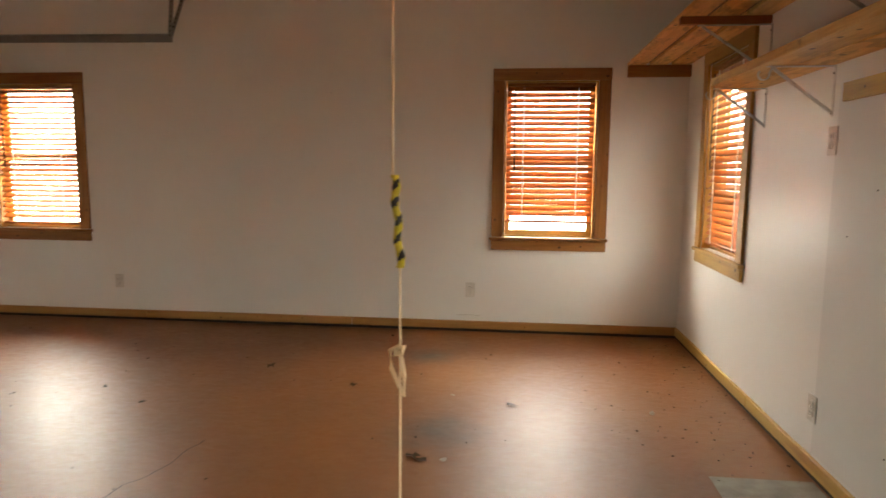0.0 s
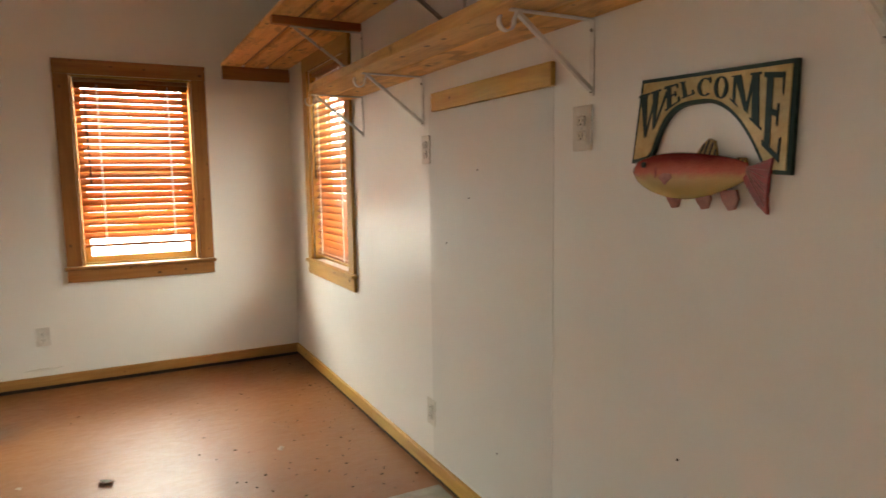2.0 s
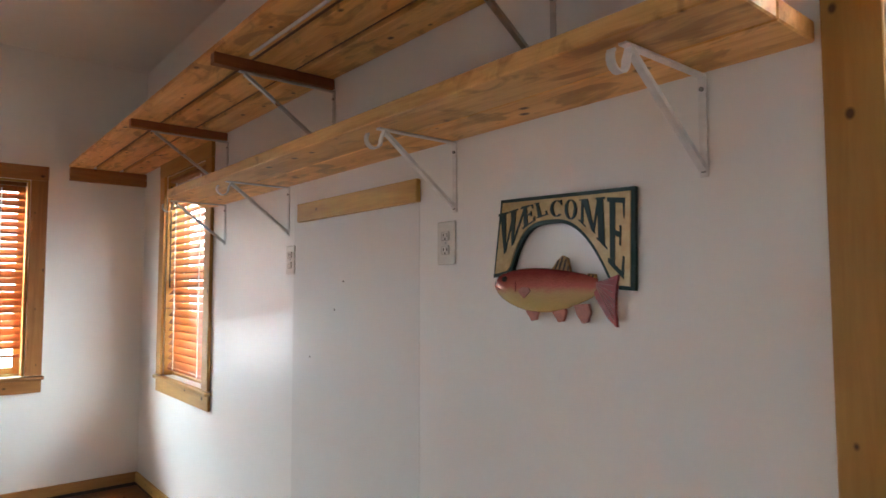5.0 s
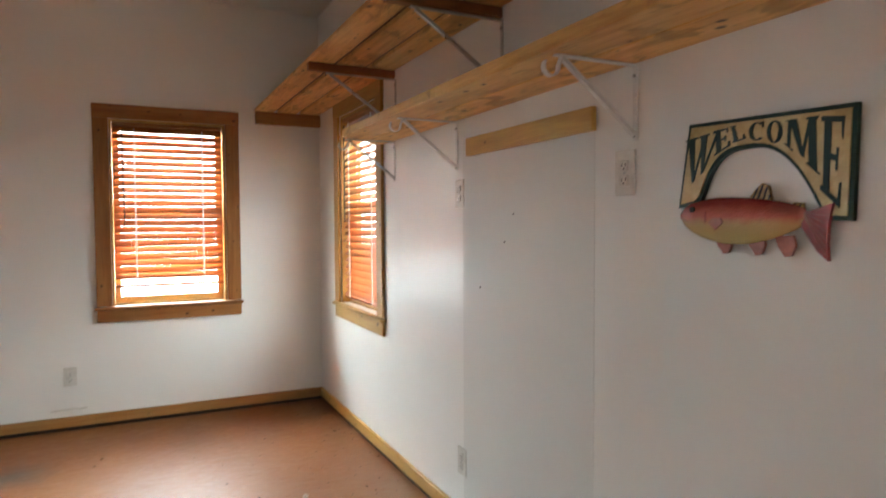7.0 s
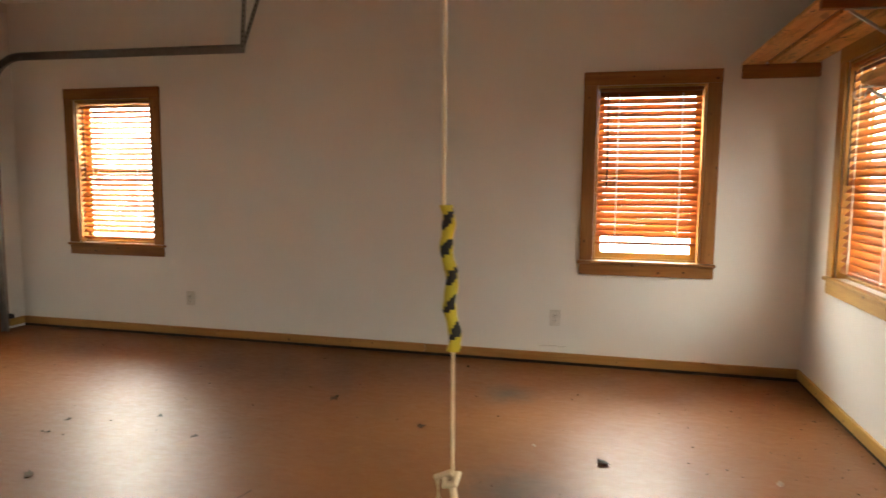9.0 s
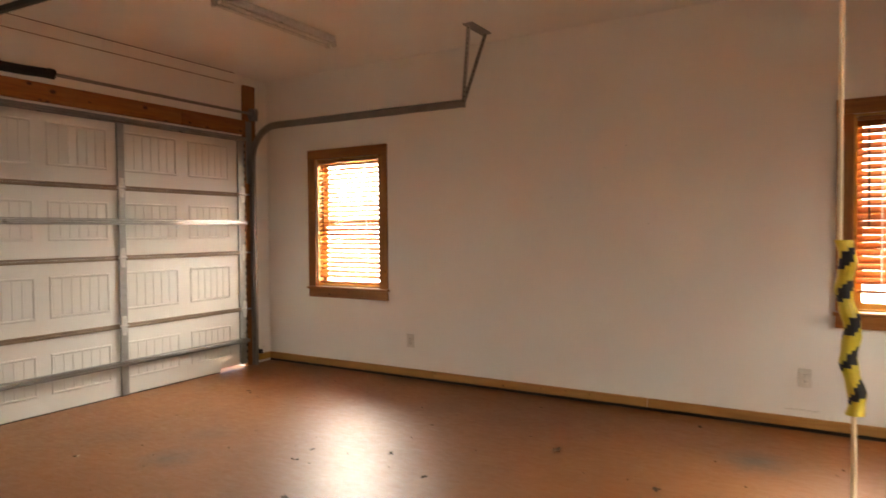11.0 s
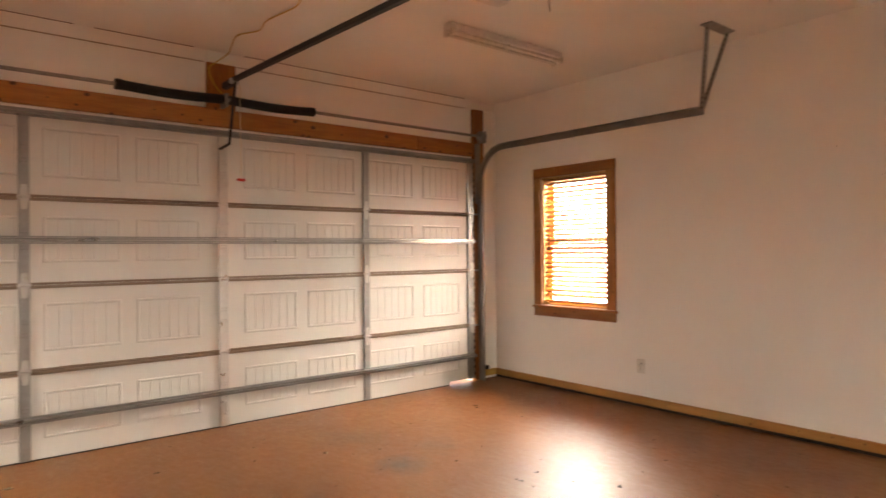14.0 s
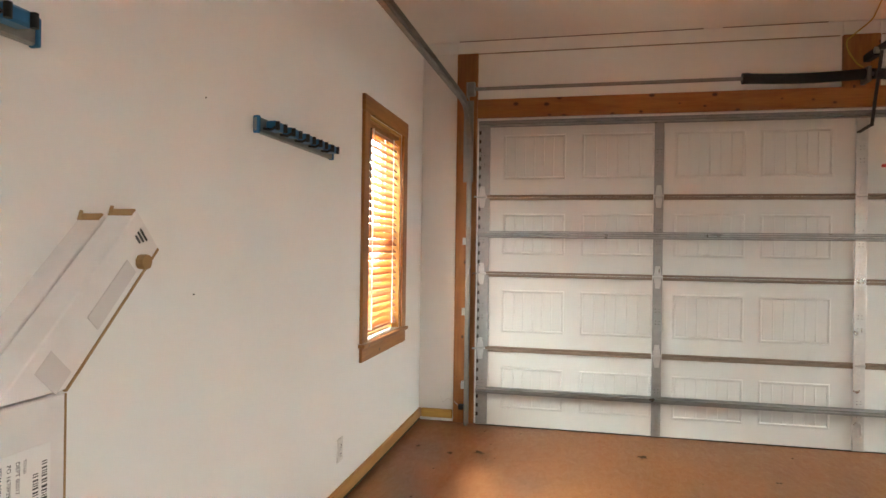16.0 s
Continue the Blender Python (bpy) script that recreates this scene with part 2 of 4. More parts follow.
def floor_mat():
    m, n, l, b = mat_base("painted_orange_concrete", (0.36, 0.135, 0.05), 0.3, spec=0.52)
    v = coords(n, l)
    big = noise_tex(n, l, v, 0.8, 6, 0.6)
    mid = noise_tex(n, l, v, 5, 6, 0.65, 0.4)
    fine = noise_tex(n, l, v, 60, 4, 0.7)
    c = ramp(n, l, big, [(0.3, (0.165, 0.058, 0.014)), (0.55, (0.215, 0.079, 0.019)), (0.75, (0.265, 0.106, 0.029))])
    c = mixc(n, l, ramp(n, l, mid, [(0.60, (0, 0, 0)), (0.72, (0.30, 0.30, 0.30))]), c, (0.30, 0.13, 0.05))
    c = mixc(n, l, ramp(n, l, noise_tex(n, l, v, 1.7, 8, 0.72, 1.0), [(0.68, (0, 0, 0)), (0.76, (0.7, 0.7, 0.7))]), c, (0.12, 0.075, 0.05))
    c = mixc(n, l, ramp(n, l, fine, [(0.68, (0, 0, 0)), (0.8, (0.4, 0.4, 0.4))]), c, (0.48, 0.27, 0.15))
    warp = noise_tex(n, l, v, 9, 5, 0.7)
    for x, y, r, k in STAINS:
        d = n.new("ShaderNodeVectorMath")
        d.operation = "DISTANCE"
        l.new(v, d.inputs[0])
        d.inputs[1].default_value = (x, y, 0)
        ma = n.new("ShaderNodeMath")
        ma.operation = "MULTIPLY_ADD"
        l.new(warp, ma.inputs[0])
        ma.inputs[1].default_value = r * 1.6
        l.new(d.outputs["Value"], ma.inputs[2])
        f = ramp(n, l, ma.outputs[0], [(r * 0.9, (k, k, k)), (r * 2.3, (0, 0, 0))])
        c = mixc(n, l, f, c, (0.060, 0.050, 0.044))
    l.new(c, b.inputs["Base Color"])
    scuff = noise_tex(n, l, coords(n, l, (1, 2.2, 1)), 14, 7, 0.75, 0.8)
    rr = mixc(n, l, 0.5, ramp(n, l, mid, [(0.3, (0.36,) * 3), (0.7, (0.50,) * 3)]), ramp(n, l, scuff, [(0.35, (0.26,) * 3), (0.7, (0.62,) * 3)]))
    l.new(rr, b.inputs["Roughness"])
    bump(n, l, b, mixc(n, l, 0.5, scuff, fine), 0.35, 0.003)
    return m


M_FLOOR = floor_mat()
M_CONC = plain("bare_concrete", (0.36, 0.34, 0.29), 0.75, var=0.2, scale=12)
# ground paler than grass: its bright daylight is put into the colour
M_GRASS = plain("sunlit_pale_ground", (0.58, 0.57, 0.49), 0.9, var=0.2, scale=3)


def glass_mat():
    m, n, l, b = mat_base("window_glass", (1, 1, 1), 0.0)
    b.inputs["Transmission Weight"].default_value = 1.0
    b.inputs["IOR"].default_value = 1.45
    return m


M_GLASS = glass_mat()

# ---- the room ----
N, E, S, W, H, T = 5.215, 6.132, -0.42, -0.05, 2.735, 0.14
WIN = dict(A=(0.487, 1.395, 0.655, 2.02), B=(4.705, 5.573, 0.655, 2.02), C=(3.910, 4.80, 0.66, 2.04), D=(0.21, 1.078, 0.66, 2.04), S=(0.420, 1.272, 0.638, 2.06))
TRIM = 0.088


def hole(k):
    a, b, c, d = WIN[k]
    return (a + TRIM, b - TRIM, c + TRIM + 0.01, d - TRIM)


def cuts(lo, hi, values):
    return sorted({lo, hi, *values})


def wall(name, lo, hi, holes, to, mat, label):
    us = cuts(lo, hi, [v for h in holes for v in h[:2]])
    zs = cuts(-0.02, H + 0.12, [v for h in holes for v in h[2:]])
    ob = part(name, slab(bmesh.new(), us, zs, holes, 0.0, T, to), mat)
    return tagged(ob, label, "wall", kind="structure")


wall("wall_north", W - T, E + T, [hole("A"), hole("B")], lambda u, v, z: (u, N + v, z), M_WALL, "white painted drywall with two trimmed windows")
wall("wall_east", S, N, [hole("C"), hole("D")], lambda u, v, z: (E + v, u, z), M_WALL_E, "white glossy painted wall behind the pine shelves")
wall("wall_south", W - T, E + T, [hole("S")], lambda u, v, z: (u, S - v, z), M_WALL, "white painted drywall with one trimmed window")
wall("wall_west", S, N, [(-0.0, 4.88, -1.0, 2.10)], lambda u, v, z: (W - v, u, z), M_WALL, "white painted wall round the garage door")
tagged(part("floor", boxm(W - T - 0.02, E + T, S - T, N + T, -0.15, 0.0), M_FLOOR), "glossy orange-brown painted concrete garage floor, stained and scuffed", "floor", kind="structure")
tagged(part("ceiling", boxm(W - T, E + T, S - T, N + T, H, H + 0.12), M_CEIL), "white painted drywall ceiling", "ceiling", kind="structure")
tagged(part("ground", boxm(-400, 400, -400, 400, -0.5, -0.16), M_GRASS), "ground round the garage, coloured pale to look brightly lit", "ground", kind="structure")
tagged(part("driveway", boxm(-9, W - T - 0.025, -0.3, 5.2, -0.159, -0.03), M_CONC), "pale concrete driveway outside the garage door", "driveway", kind="structure")


# ---- baseboards: 1x4 pine standing a little off the floor ----
def baseboard(segs, mat):
    for (x0, x1, y0, y1) in segs:
        tagged(part("baseboard", boxm(x0, x1, y0, y1, 0.024, 0.086, bevel=0.003), mat), "yellow pine baseboard with knots, gap below", "baseboard", kind="structure")


# dark strips added behind the boards' foot, in place of the shade there
for x0, x1, y0, y1 in ((W + 0.004, E - 0.004, N - 0.009, N - 0.001), (E - 0.009, E - 0.001, S + 0.01, N - 0.01), (W + 0.004, E - 0.01, S + 0.001, S + 0.009)):
    tagged(part("baseboard_shade_strip", boxm(x0, x1, y0, y1, 0.0005, 0.023), M_DARK), "dark strip standing for the shade under the baseboard", "gap", kind="structure")
baseboard([(W + 0.004, 1.85, N - 0.02, N - 0.001), (1.854, 3.6, N - 0.021, N - 0.001), (3.604, E - 0.004, N - 0.02, N - 0.001)], M_PINE_X)
baseboard([(E - 0.02, E - 0.001, S + 0.004, 1.9), (E - 0.021, E - 0.001, 1.904, 3.7), (E - 0.02, E - 0.001, 3.704, N - 0.022)], M_PINE_Y)
baseboard([(W + 0.004, 2.6, S + 0.001, S + 0.02), (2.604, E - 0.022, S + 0.001, S + 0.021)], M_PINE_X)
baseboard([(W + 0.001, W + 0.02, S + 0.022, -0.17), (W + 0.001, W + 0.02, 5.055, N - 0.022)], M_PINE_Y)


# ---- windows ----
def window(name, m, w, h, power, tilt, drop, mat_v, mat_h, label, blabel):
    """Outer trim size w x h; local x across, y into the room, z up from the trim's foot."""
    ob = empty(name, m, label, "window", kind="structure")
    t = TRIM
    a, b, c, d = t, w - t, t + 0.01, h - t
    part("side_trim", boxm(0, t, 0.001, 0.019, t + 0.012, h - t - 0.001, bevel=0.002), mat_v, ob)
    part("side_trim", boxm(w - t, w, 0.001, 0.019, t + 0.012, h - t - 0.001, bevel=0.002), mat_v, ob)
    part("head_trim", boxm(-0.002, w + 0.002, 0.001, 0.021, h - t, h, bevel=0.002), mat_h, ob)
    part("sill", boxm(-0.012, w + 0.012, -0.05, 0.035, t - 0.012, t + 0.009, bevel=0.004), mat_h, ob)
    part("apron", boxm(0.0, w, 0.001, 0.018, 0.0, t - 0.014, bevel=0.002), mat_h, ob)
    # jamb liner; lighter pine here and on the sashes stands for daylight on them
    j = 0.014
    for x0, x1 in ((a + 0.001, a + j), (b - j, b - 0.001)):
        part("jamb", boxm(x0, x1, -0.138, -0.001, c + 0.001, d - 0.001), M_PINE_Z, ob)
    part("jamb", boxm(a + j, b - j, -0.138, -0.001, d - j, d - 0.001), M_PINE_L, ob)
    part("jamb", boxm(a + j, b - j, -0.138, -0.052, c + 0.001, c + j), M_PINE_L, ob)
    # two sashes
    a2, b2, c2, d2 = a + j, b - j, c + j, d - j
    mid = (c2 + d2) / 2
    s = 0.038
    for z0, z1, y in ((c2, mid + 0.018, -0.100), (mid - 0.018, d2, -0.126)):
        part("sash_stile", boxm(a2 + 0.001, a2 + s, y, y + 0.024, z0, z1), M_PINE_Z, ob)
        part("sash_stile", boxm(b2 - s, b2 - 0.001, y, y + 0.024, z0, z1), M_PINE_Z, ob)
        part("sash_rail", boxm(a2 + s, b2 - s, y + 0.001, y + 0.023, z0, z0 + s), M_PINE_L, ob)
        part("sash_rail", boxm(a2 + s, b2 - s, y + 0.001, y + 0.023, z1 - s, z1), M_PINE_L, ob)
        g = part("pane", boxm(a2 + s, b2 - s, y + 0.010, y + 0.014, z0 + s, z1 - s), M_GLASS, ob)
        g.visible_shadow = False
    # blind
    bl = empty("window_blind", m @ Matrix.Translation((w / 2, -0.036, h)), blabel, "window blind", "orange wood blinds")
    hw = (b2 - a2) / 2 - 0.006
    top = d2 - h
    part("headrail", boxm(-hw, hw, -0.026, 0.026, top - 0.024, top - 0.002, bevel=0.004), M_TRIM_H, bl, "dark wooden valance")
    pitch, sw, th = 0.0425, 0.050, 0.0032
    bot = c2 - h + drop
    bm = bmesh.new()
    prof = []
    for k in range(7):
        u = -1 + 2 * k / 6
        prof.append((u * sw / 2, 0.0022 * (1 - u * u)))
    ring = [(u, v + th / 2) for u, v in prof] + [(u, v - th / 2) for u, v in prof[::-1]]
    ends = [[bm.verts.new((x, u, v)) for u, v in ring] for x in (-hw, hw)]
    q = len(ring)
    for k in range(q):
        bm.faces.new((ends[0][k], ends[0][(k + 1) % q], ends[1][(k + 1) % q], ends[1][k]))
    bm.faces.new(ends[0][::-1])
    bm.faces.new(ends[1])
    bmesh.ops.recalc_face_normals(bm, faces=bm.faces)
    me = bpy.data.meshes.new("slat")
    bm.to_mesh(me)
    bm.free()
    me.materials.append(M_BLIND)
    z = top - 0.044
    rng = random.Random(name)
    while z > bot + 0.03:
        share("slat", me, bl, pose(0, 0, z, -tilt + rng.uniform(-1.5, 1.5), rng.uniform(-0.15, 0.15), 0))
        z -= pitch
    part("bottom_rail", boxm(-hw, hw, -0.02, 0.02, bot, bot + 0.018, bevel=0.004), M_BLIND, bl)
    for x in (-hw * 0.62, hw * 0.62):
        for y in (-0.0275, 0.0275):
            part("ladder_cord", rod(bmesh.new(), (x, y, bot + 0.01), (x, y, top - 0.04), 0.0034, 6), M_LADDER, bl, "white ladder cord")
    part("tilt_wand", rod(bmesh.new(), (hw - 0.055, 0.033, top - 0.05), (hw - 0.06, 0.034, top - 0.66), 0.0045, 8), M_DARK, bl, "dark tilt wand")
    # daylight in the opening
    la = bpy.data.lights.new("window_daylight", "AREA")
    la.shape, la.size, la.size_y, la.energy, la.color = "RECTANGLE", (b - a) * 1.7, (d - c) * 1.25, power, (0.99, 0.97, 0.87)
    la.spread = radians(180)
    lo = new("window_daylight", la)
    lo.matrix_basis = m @ pose((a + b) / 2, -0.19, (c + d) / 2, 90, 0, 0)
    return ob


def north(k):
    a, b, c, d = WIN[k]
    return pose(b, N, c, 0, 0, 180), b - a, d - c


def east(k):
    a, b, c, d = WIN[k]
    return pose(E, a, c, 0, 0, 90), b - a, d - c


def south(k):
    a, b, c, d = WIN[k]
    return pose(a, S, c, 0, 0, 0), b - a, d - c


LT = "double-hung window with knotty stained pine trim"
window("window_1", *north("A"), 148, 34, 0.02, M_TRIM, M_TRIM_H, LT, "orange wood slat blind, slats half open, fully lowered")
window("window_2", *north("B"), 135, 51, 0.10, M_TRIM, M_TRIM_H, LT, "orange wood slat blind, slats tilted, raised a little off the sill")
window("window_3", *east("C"), 50, 47, 0.02, M_PINE_Z, M_PINE_L, "double-hung window with light yellow pine trim", "orange wood slat blind, slats tilted, fully lowered")
window("window_4", *east("D"), 116, 47, 0.02, M_PINE_Z, M_PINE_L, "double-hung window with light yellow pine trim", "orange wood slat blind with dark tilt wand, fully lowered")
window("window_5", *south("S"), 74, 46, 0.02, M_TRIM, M_TRIM_H, LT, "orange wood slat blind, slats tilted, fully lowered")


# ---- garage door ----
DY = [0.035, 1.225, 2.44, 3.655, 4.845]
SEAM = [0.0, 0.547, 1.075, 1.614, 2.140]
gdoor = empty("garage_door", pose(0, 0, 0), "white steel sectional garage door with galvanised stiles, closed", "garage door")


def section_mesh(z0, z1):
    if z0 > 0:
        return boxm(-0.036, -0.012, 0.005, 4.875, z0 + 0.0008, z1 - 0.0008, bevel=0.001)
    bm = boxm(-0.036, -0.012, 0.005, 4.57, 0.006, z1 - 0.0008)
    box(bm, -0.036, -0.012, 4.5701, 4.875, 0.034, z1 - 0.0008)
    return bm


PAN_Y = [(0.182, 0.612), (0.722, 1.196), (1.325, 1.765), (1.858, 2.28)]
PAN_Y = PAN_Y + [(4.88 - b, 4.88 - a) for a, b in reversed(PAN_Y)]
PAN_Z = [(0.130, 0.418), (0.665, 0.963), (1.212, 1.498), (1.740, 2.050)]


def panel_mesh(w, h):
    """A pressed panel: raised moulding round a field of upright grooves."""
    bm = bmesh.new()
    rings = []
    for inset, x in ((0.0, -0.0125), (0.005, -0.006), (0.013, -0.006), (0.020, -0.0145)):
        rings.append([bm.verts.new((x, y, z)) for y, z in ((inset, inset), (w - inset, inset), (w - inset, h - inset), (inset, h - inset))])
    for a, b in zip(rings, rings[1:]):
        for k in range(4):
            bm.faces.new((a[k], a[(k + 1) % 4], b[(k + 1) % 4], b[k]))
    n = 6
    y0, y1, z0, z1 = 0.020, w - 0.020, 0.020, h - 0.020
    prof = [(y0, -0.0145)]
    for k in range(1, n):
        y = y0 + (y1 - y0) * k / n
        prof += [(y - 0.004, -0.0105), (y - 0.0015, -0.0075), (y + 0.0015, -0.0075), (y + 0.004, -0.0105)]
    prof.append((y1, -0.0145))
    prof = [prof[0], (y0 + 0.002, -0.0105)] + prof[1:-1] + [(y1 - 0.002, -0.0105), prof[-1]]
    lo = [bm.verts.new((x, y, z0)) for y, x in prof]
    hi = [bm.verts.new((x, y, z1)) for y, x in prof]
    for k in range(len(prof) - 1):
        bm.faces.new((lo[k], lo[k + 1], hi[k + 1], hi[k]))
    bmesh.ops.recalc_face_normals(bm, faces=bm.faces)
    for f in bm.faces:
        if f.normal.x < 0:
            f.normal_flip()
    me = bpy.data.meshes.new("panel")
    bm.to_mesh(me)
    bm.free()
    me.materials.append(M_DOOR)
    return me


for i in range(4):
    sec = part("section", section_mesh(SEAM[i], SEAM[i + 1]), M_DOOR, gdoor)
    for y0, y1 in PAN_Y:
        me = panel_mesh(y1 - y0, PAN_Z[i][1] - PAN_Z[i][0])
        share("panel", me, sec, pose(0, y0, PAN_Z[i][0]))
    for k in range(4):
        a, b = DY[k] + 0.034, DY[k + 1] - 0.034
        if i < 3:
            part("edge_rail", boxm(-0.012, 0.004, a, b, SEAM[i + 1] - 0.021, SEAM[i + 1] - 0.0008, bevel=0.003), M_LIP, sec, "brown-grey folded section edge")
        if i > 0:
            part("edge_rail", boxm(-0.012, 0.007, a, b, SEAM[i] + 0.001, SEAM[i] + 0.016, bevel=0.003), M_LIP, sec, "brown-grey folded section edge")
    for k, y in enumerate(DY):
        w = 0.052 if k in (0, 4) else (0.034 if k == 2 else 0.030)
        st = boxm(-0.012, 0.006, max(0.006, y - w), min(4.874, y + w), max(SEAM[i] + 0.008, 0.034 if k == 4 else 0.0), SEAM[i + 1] - 0.008, bevel=0.002)
        stile = part("stile", st, M_GALV if k == 2 else M_STILE, sec, "galvanised steel stile with punched holes")
        hol = bmesh.new()
        zc = (SEAM[i] + SEAM[i + 1]) / 2
        if k in (0, 4):
            e = 0.012 if k == 0 else 4.868
            for q in range(7):
                zz = SEAM[i] + 0.07 + q * 0.062
                box(hol, 0.0061, 0.0066, e - 0.008 + 0.003, e + 0.014 - 0.003, zz, zz + 0.026)
        for q in (-0.05, -0.03, 0.03, 0.05):
            for dy in (-0.011, 0.011):
                box(hol, 0.0061, 0.0066, y + dy - 0.0022, y + dy + 0.0022, zc + q - 0.0022, zc + q + 0.0022)
        part("punched_hole", hol, M_DARK, stile)
for i in range(1, 4):
    for k, y in enumerate(DY):
        hb = bmesh.new()
        for z0, z1, t0, t1 in ((SEAM[i] - 0.075, SEAM[i] - 0.006, 0.014, 0.024), (SEAM[i] + 0.006, SEAM[i] + 0.075, 0.024, 0.014)):
            vs = [hb.verts.new((x, y + sy * t, z)) for x in (0.0065, 0.010) for sy, t, z in ((-1, t0, z0), (1, t0, z0), (1, t1, z1), (-1, t1, z1))]
            for f in ((3, 2, 1, 0), (4, 5, 6, 7), (0, 1, 5, 4), (1, 2, 6, 5), (2, 3, 7, 6), (3, 0, 4, 7)):
                hb.faces.new([vs[j] for j in f])
        bmesh.ops.recalc_face_normals(hb, faces=hb.faces)
        hinge = part("hinge", hb, M_GALV, gdoor, "galvanised door hinge")
        part("hinge_pin", rod(bmesh.new(), (0.014, y - 0.03, SEAM[i]), (0.014, y + 0.03, SEAM[i]), 0.007, 10), M_GALV, hinge)
        bo = bmesh.new()
        for zz in (-0.05, -0.028, 0.028, 0.05):
            rod(bo, (0.010, y, SEAM[i] + zz), (0.016, y, SEAM[i] + zz), 0.006, 6)
        part("bolt", bo, M_GALV, hinge)
        if k in (0, 4):
            yy = -0.02 if k == 0 else 4.90
            part("roller", rod(bmesh.new(), (0.03, y, SEAM[i]), (0.03, yy, SEAM[i]), 0.006, 8), M_GALV, hinge)
# struts
for z in (1.352, 0.254, 2.128):
    sb = bmesh.new()
    prof = [(-0.034, 0.0), (-0.022, 0.0), (-0.018, 0.030), (-0.004, 0.030), (-0.001, 0.012), (0.001, 0.012), (0.004, 0.030), (0.018, 0.030), (0.022, 0.0), (0.034, 0.0)]
    h = 0.72
    lo = [sb.verts.new((0.0075 + v * 1.3, 0.01, z + u * h)) for u, v in prof]
    hi = [sb.verts.new((0.0075 + v * 1.3, 4.87, z + u * h)) for u, v in prof]
    for k in range(len(prof) - 1):
        sb.faces.new((lo[k], hi[k], hi[k + 1], lo[k + 1]))
    part("strut", sb, M_STRUT, gdoor, "galvanised reinforcing strut")
part("bottom_seal", boxm(-0.036, -0.006, 0.005, 4.56, 0.0005, 0.008, bevel=0.002), M_BLACK, gdoor, "black rubber bottom seal")
hd = bmesh.new()
tube(hd, [(0.008, 2.44, 0.10), (0.035, 2.44, 0.105), (0.04, 2.44, 0.13), (0.04, 2.44, 0.16), (0.035, 2.44, 0.185), (0.008, 2.44, 0.19)], 0.007)
part("lift_handle", hd, M_GALV, gdoor, "small galvanised lift handle")

# ---- door lumber ----
for y0, y1 in ((-0.160, -0.012), (4.892, 5.030)):
    tagged(part("door_post", boxm(W + 0.001, W + 0.036, y0, y1, 0.002, 2.640, bevel=0.003), M_RED_Z), "red-brown stained lumber post beside the garage door", "post", "door lumber")
dh = empty("door_header", pose(W, 0, 2.245), "red-brown stained header boards with dark knots", "header board", "door lumber")
part("board", boxm(0.001, 0.036, -0.011, 4.22, -0.065, 0.065, bevel=0.003), M_RED, dh)
part("board", boxm(0.001, 0.036, 4.223, 4.891, -0.066, 0.064, bevel=0.003), M_RED, dh)
tagged(part("spring_block", boxm(W + 0.001, W + 0.037, 2.335, 2.545, 2.297, 2.640, bevel=0.003), M_RED_Z), "brown lumber block behind the torsion spring", "block", "door lumber")
for y0, y1 in ((S + 0.002, -0.162), (-0.158, 2.333), (2.337, 2.543), (2.547, 3.55), (3.554, 4.888), (4.892, 5.19)):
    tagged(part("ceiling_trim", boxm(W + 0.001, W + 0.02, y0, y1, 2.643, H - 0.006, bevel=0.002), M_WALL), "white painted trim board under the ceiling", "trim", kind="structure")

for y0, y1 in ((-0.15, 1.50), (1.62, 2.25), (2.62, 3.548), (3.556, 4.80)):
    tagged(part("trim_crack", boxm(W + 0.001, W + 0.0195, y0, y1, H - 0.0058, H - 0.0005), M_LIP), "dark open joint between trim board and ceiling", "joint", kind="structure")

# the trim's lower shadow line, laid on as a thin brown strip
M_TRIM_SHADE = plain("trim_shade_brown", (0.40, 0.32, 0.24), 0.9)
for y0, y1 in ((-0.10, 2.32), (2.56, 4.80)):
    tagged(part("trim_shade_line", boxm(W + 0.001, W + 0.0194, y0, y1, 2.6405, 2.6428), M_TRIM_SHADE), "thin brown strip standing for the shadow line under the trim board", "caulk", kind="structure")

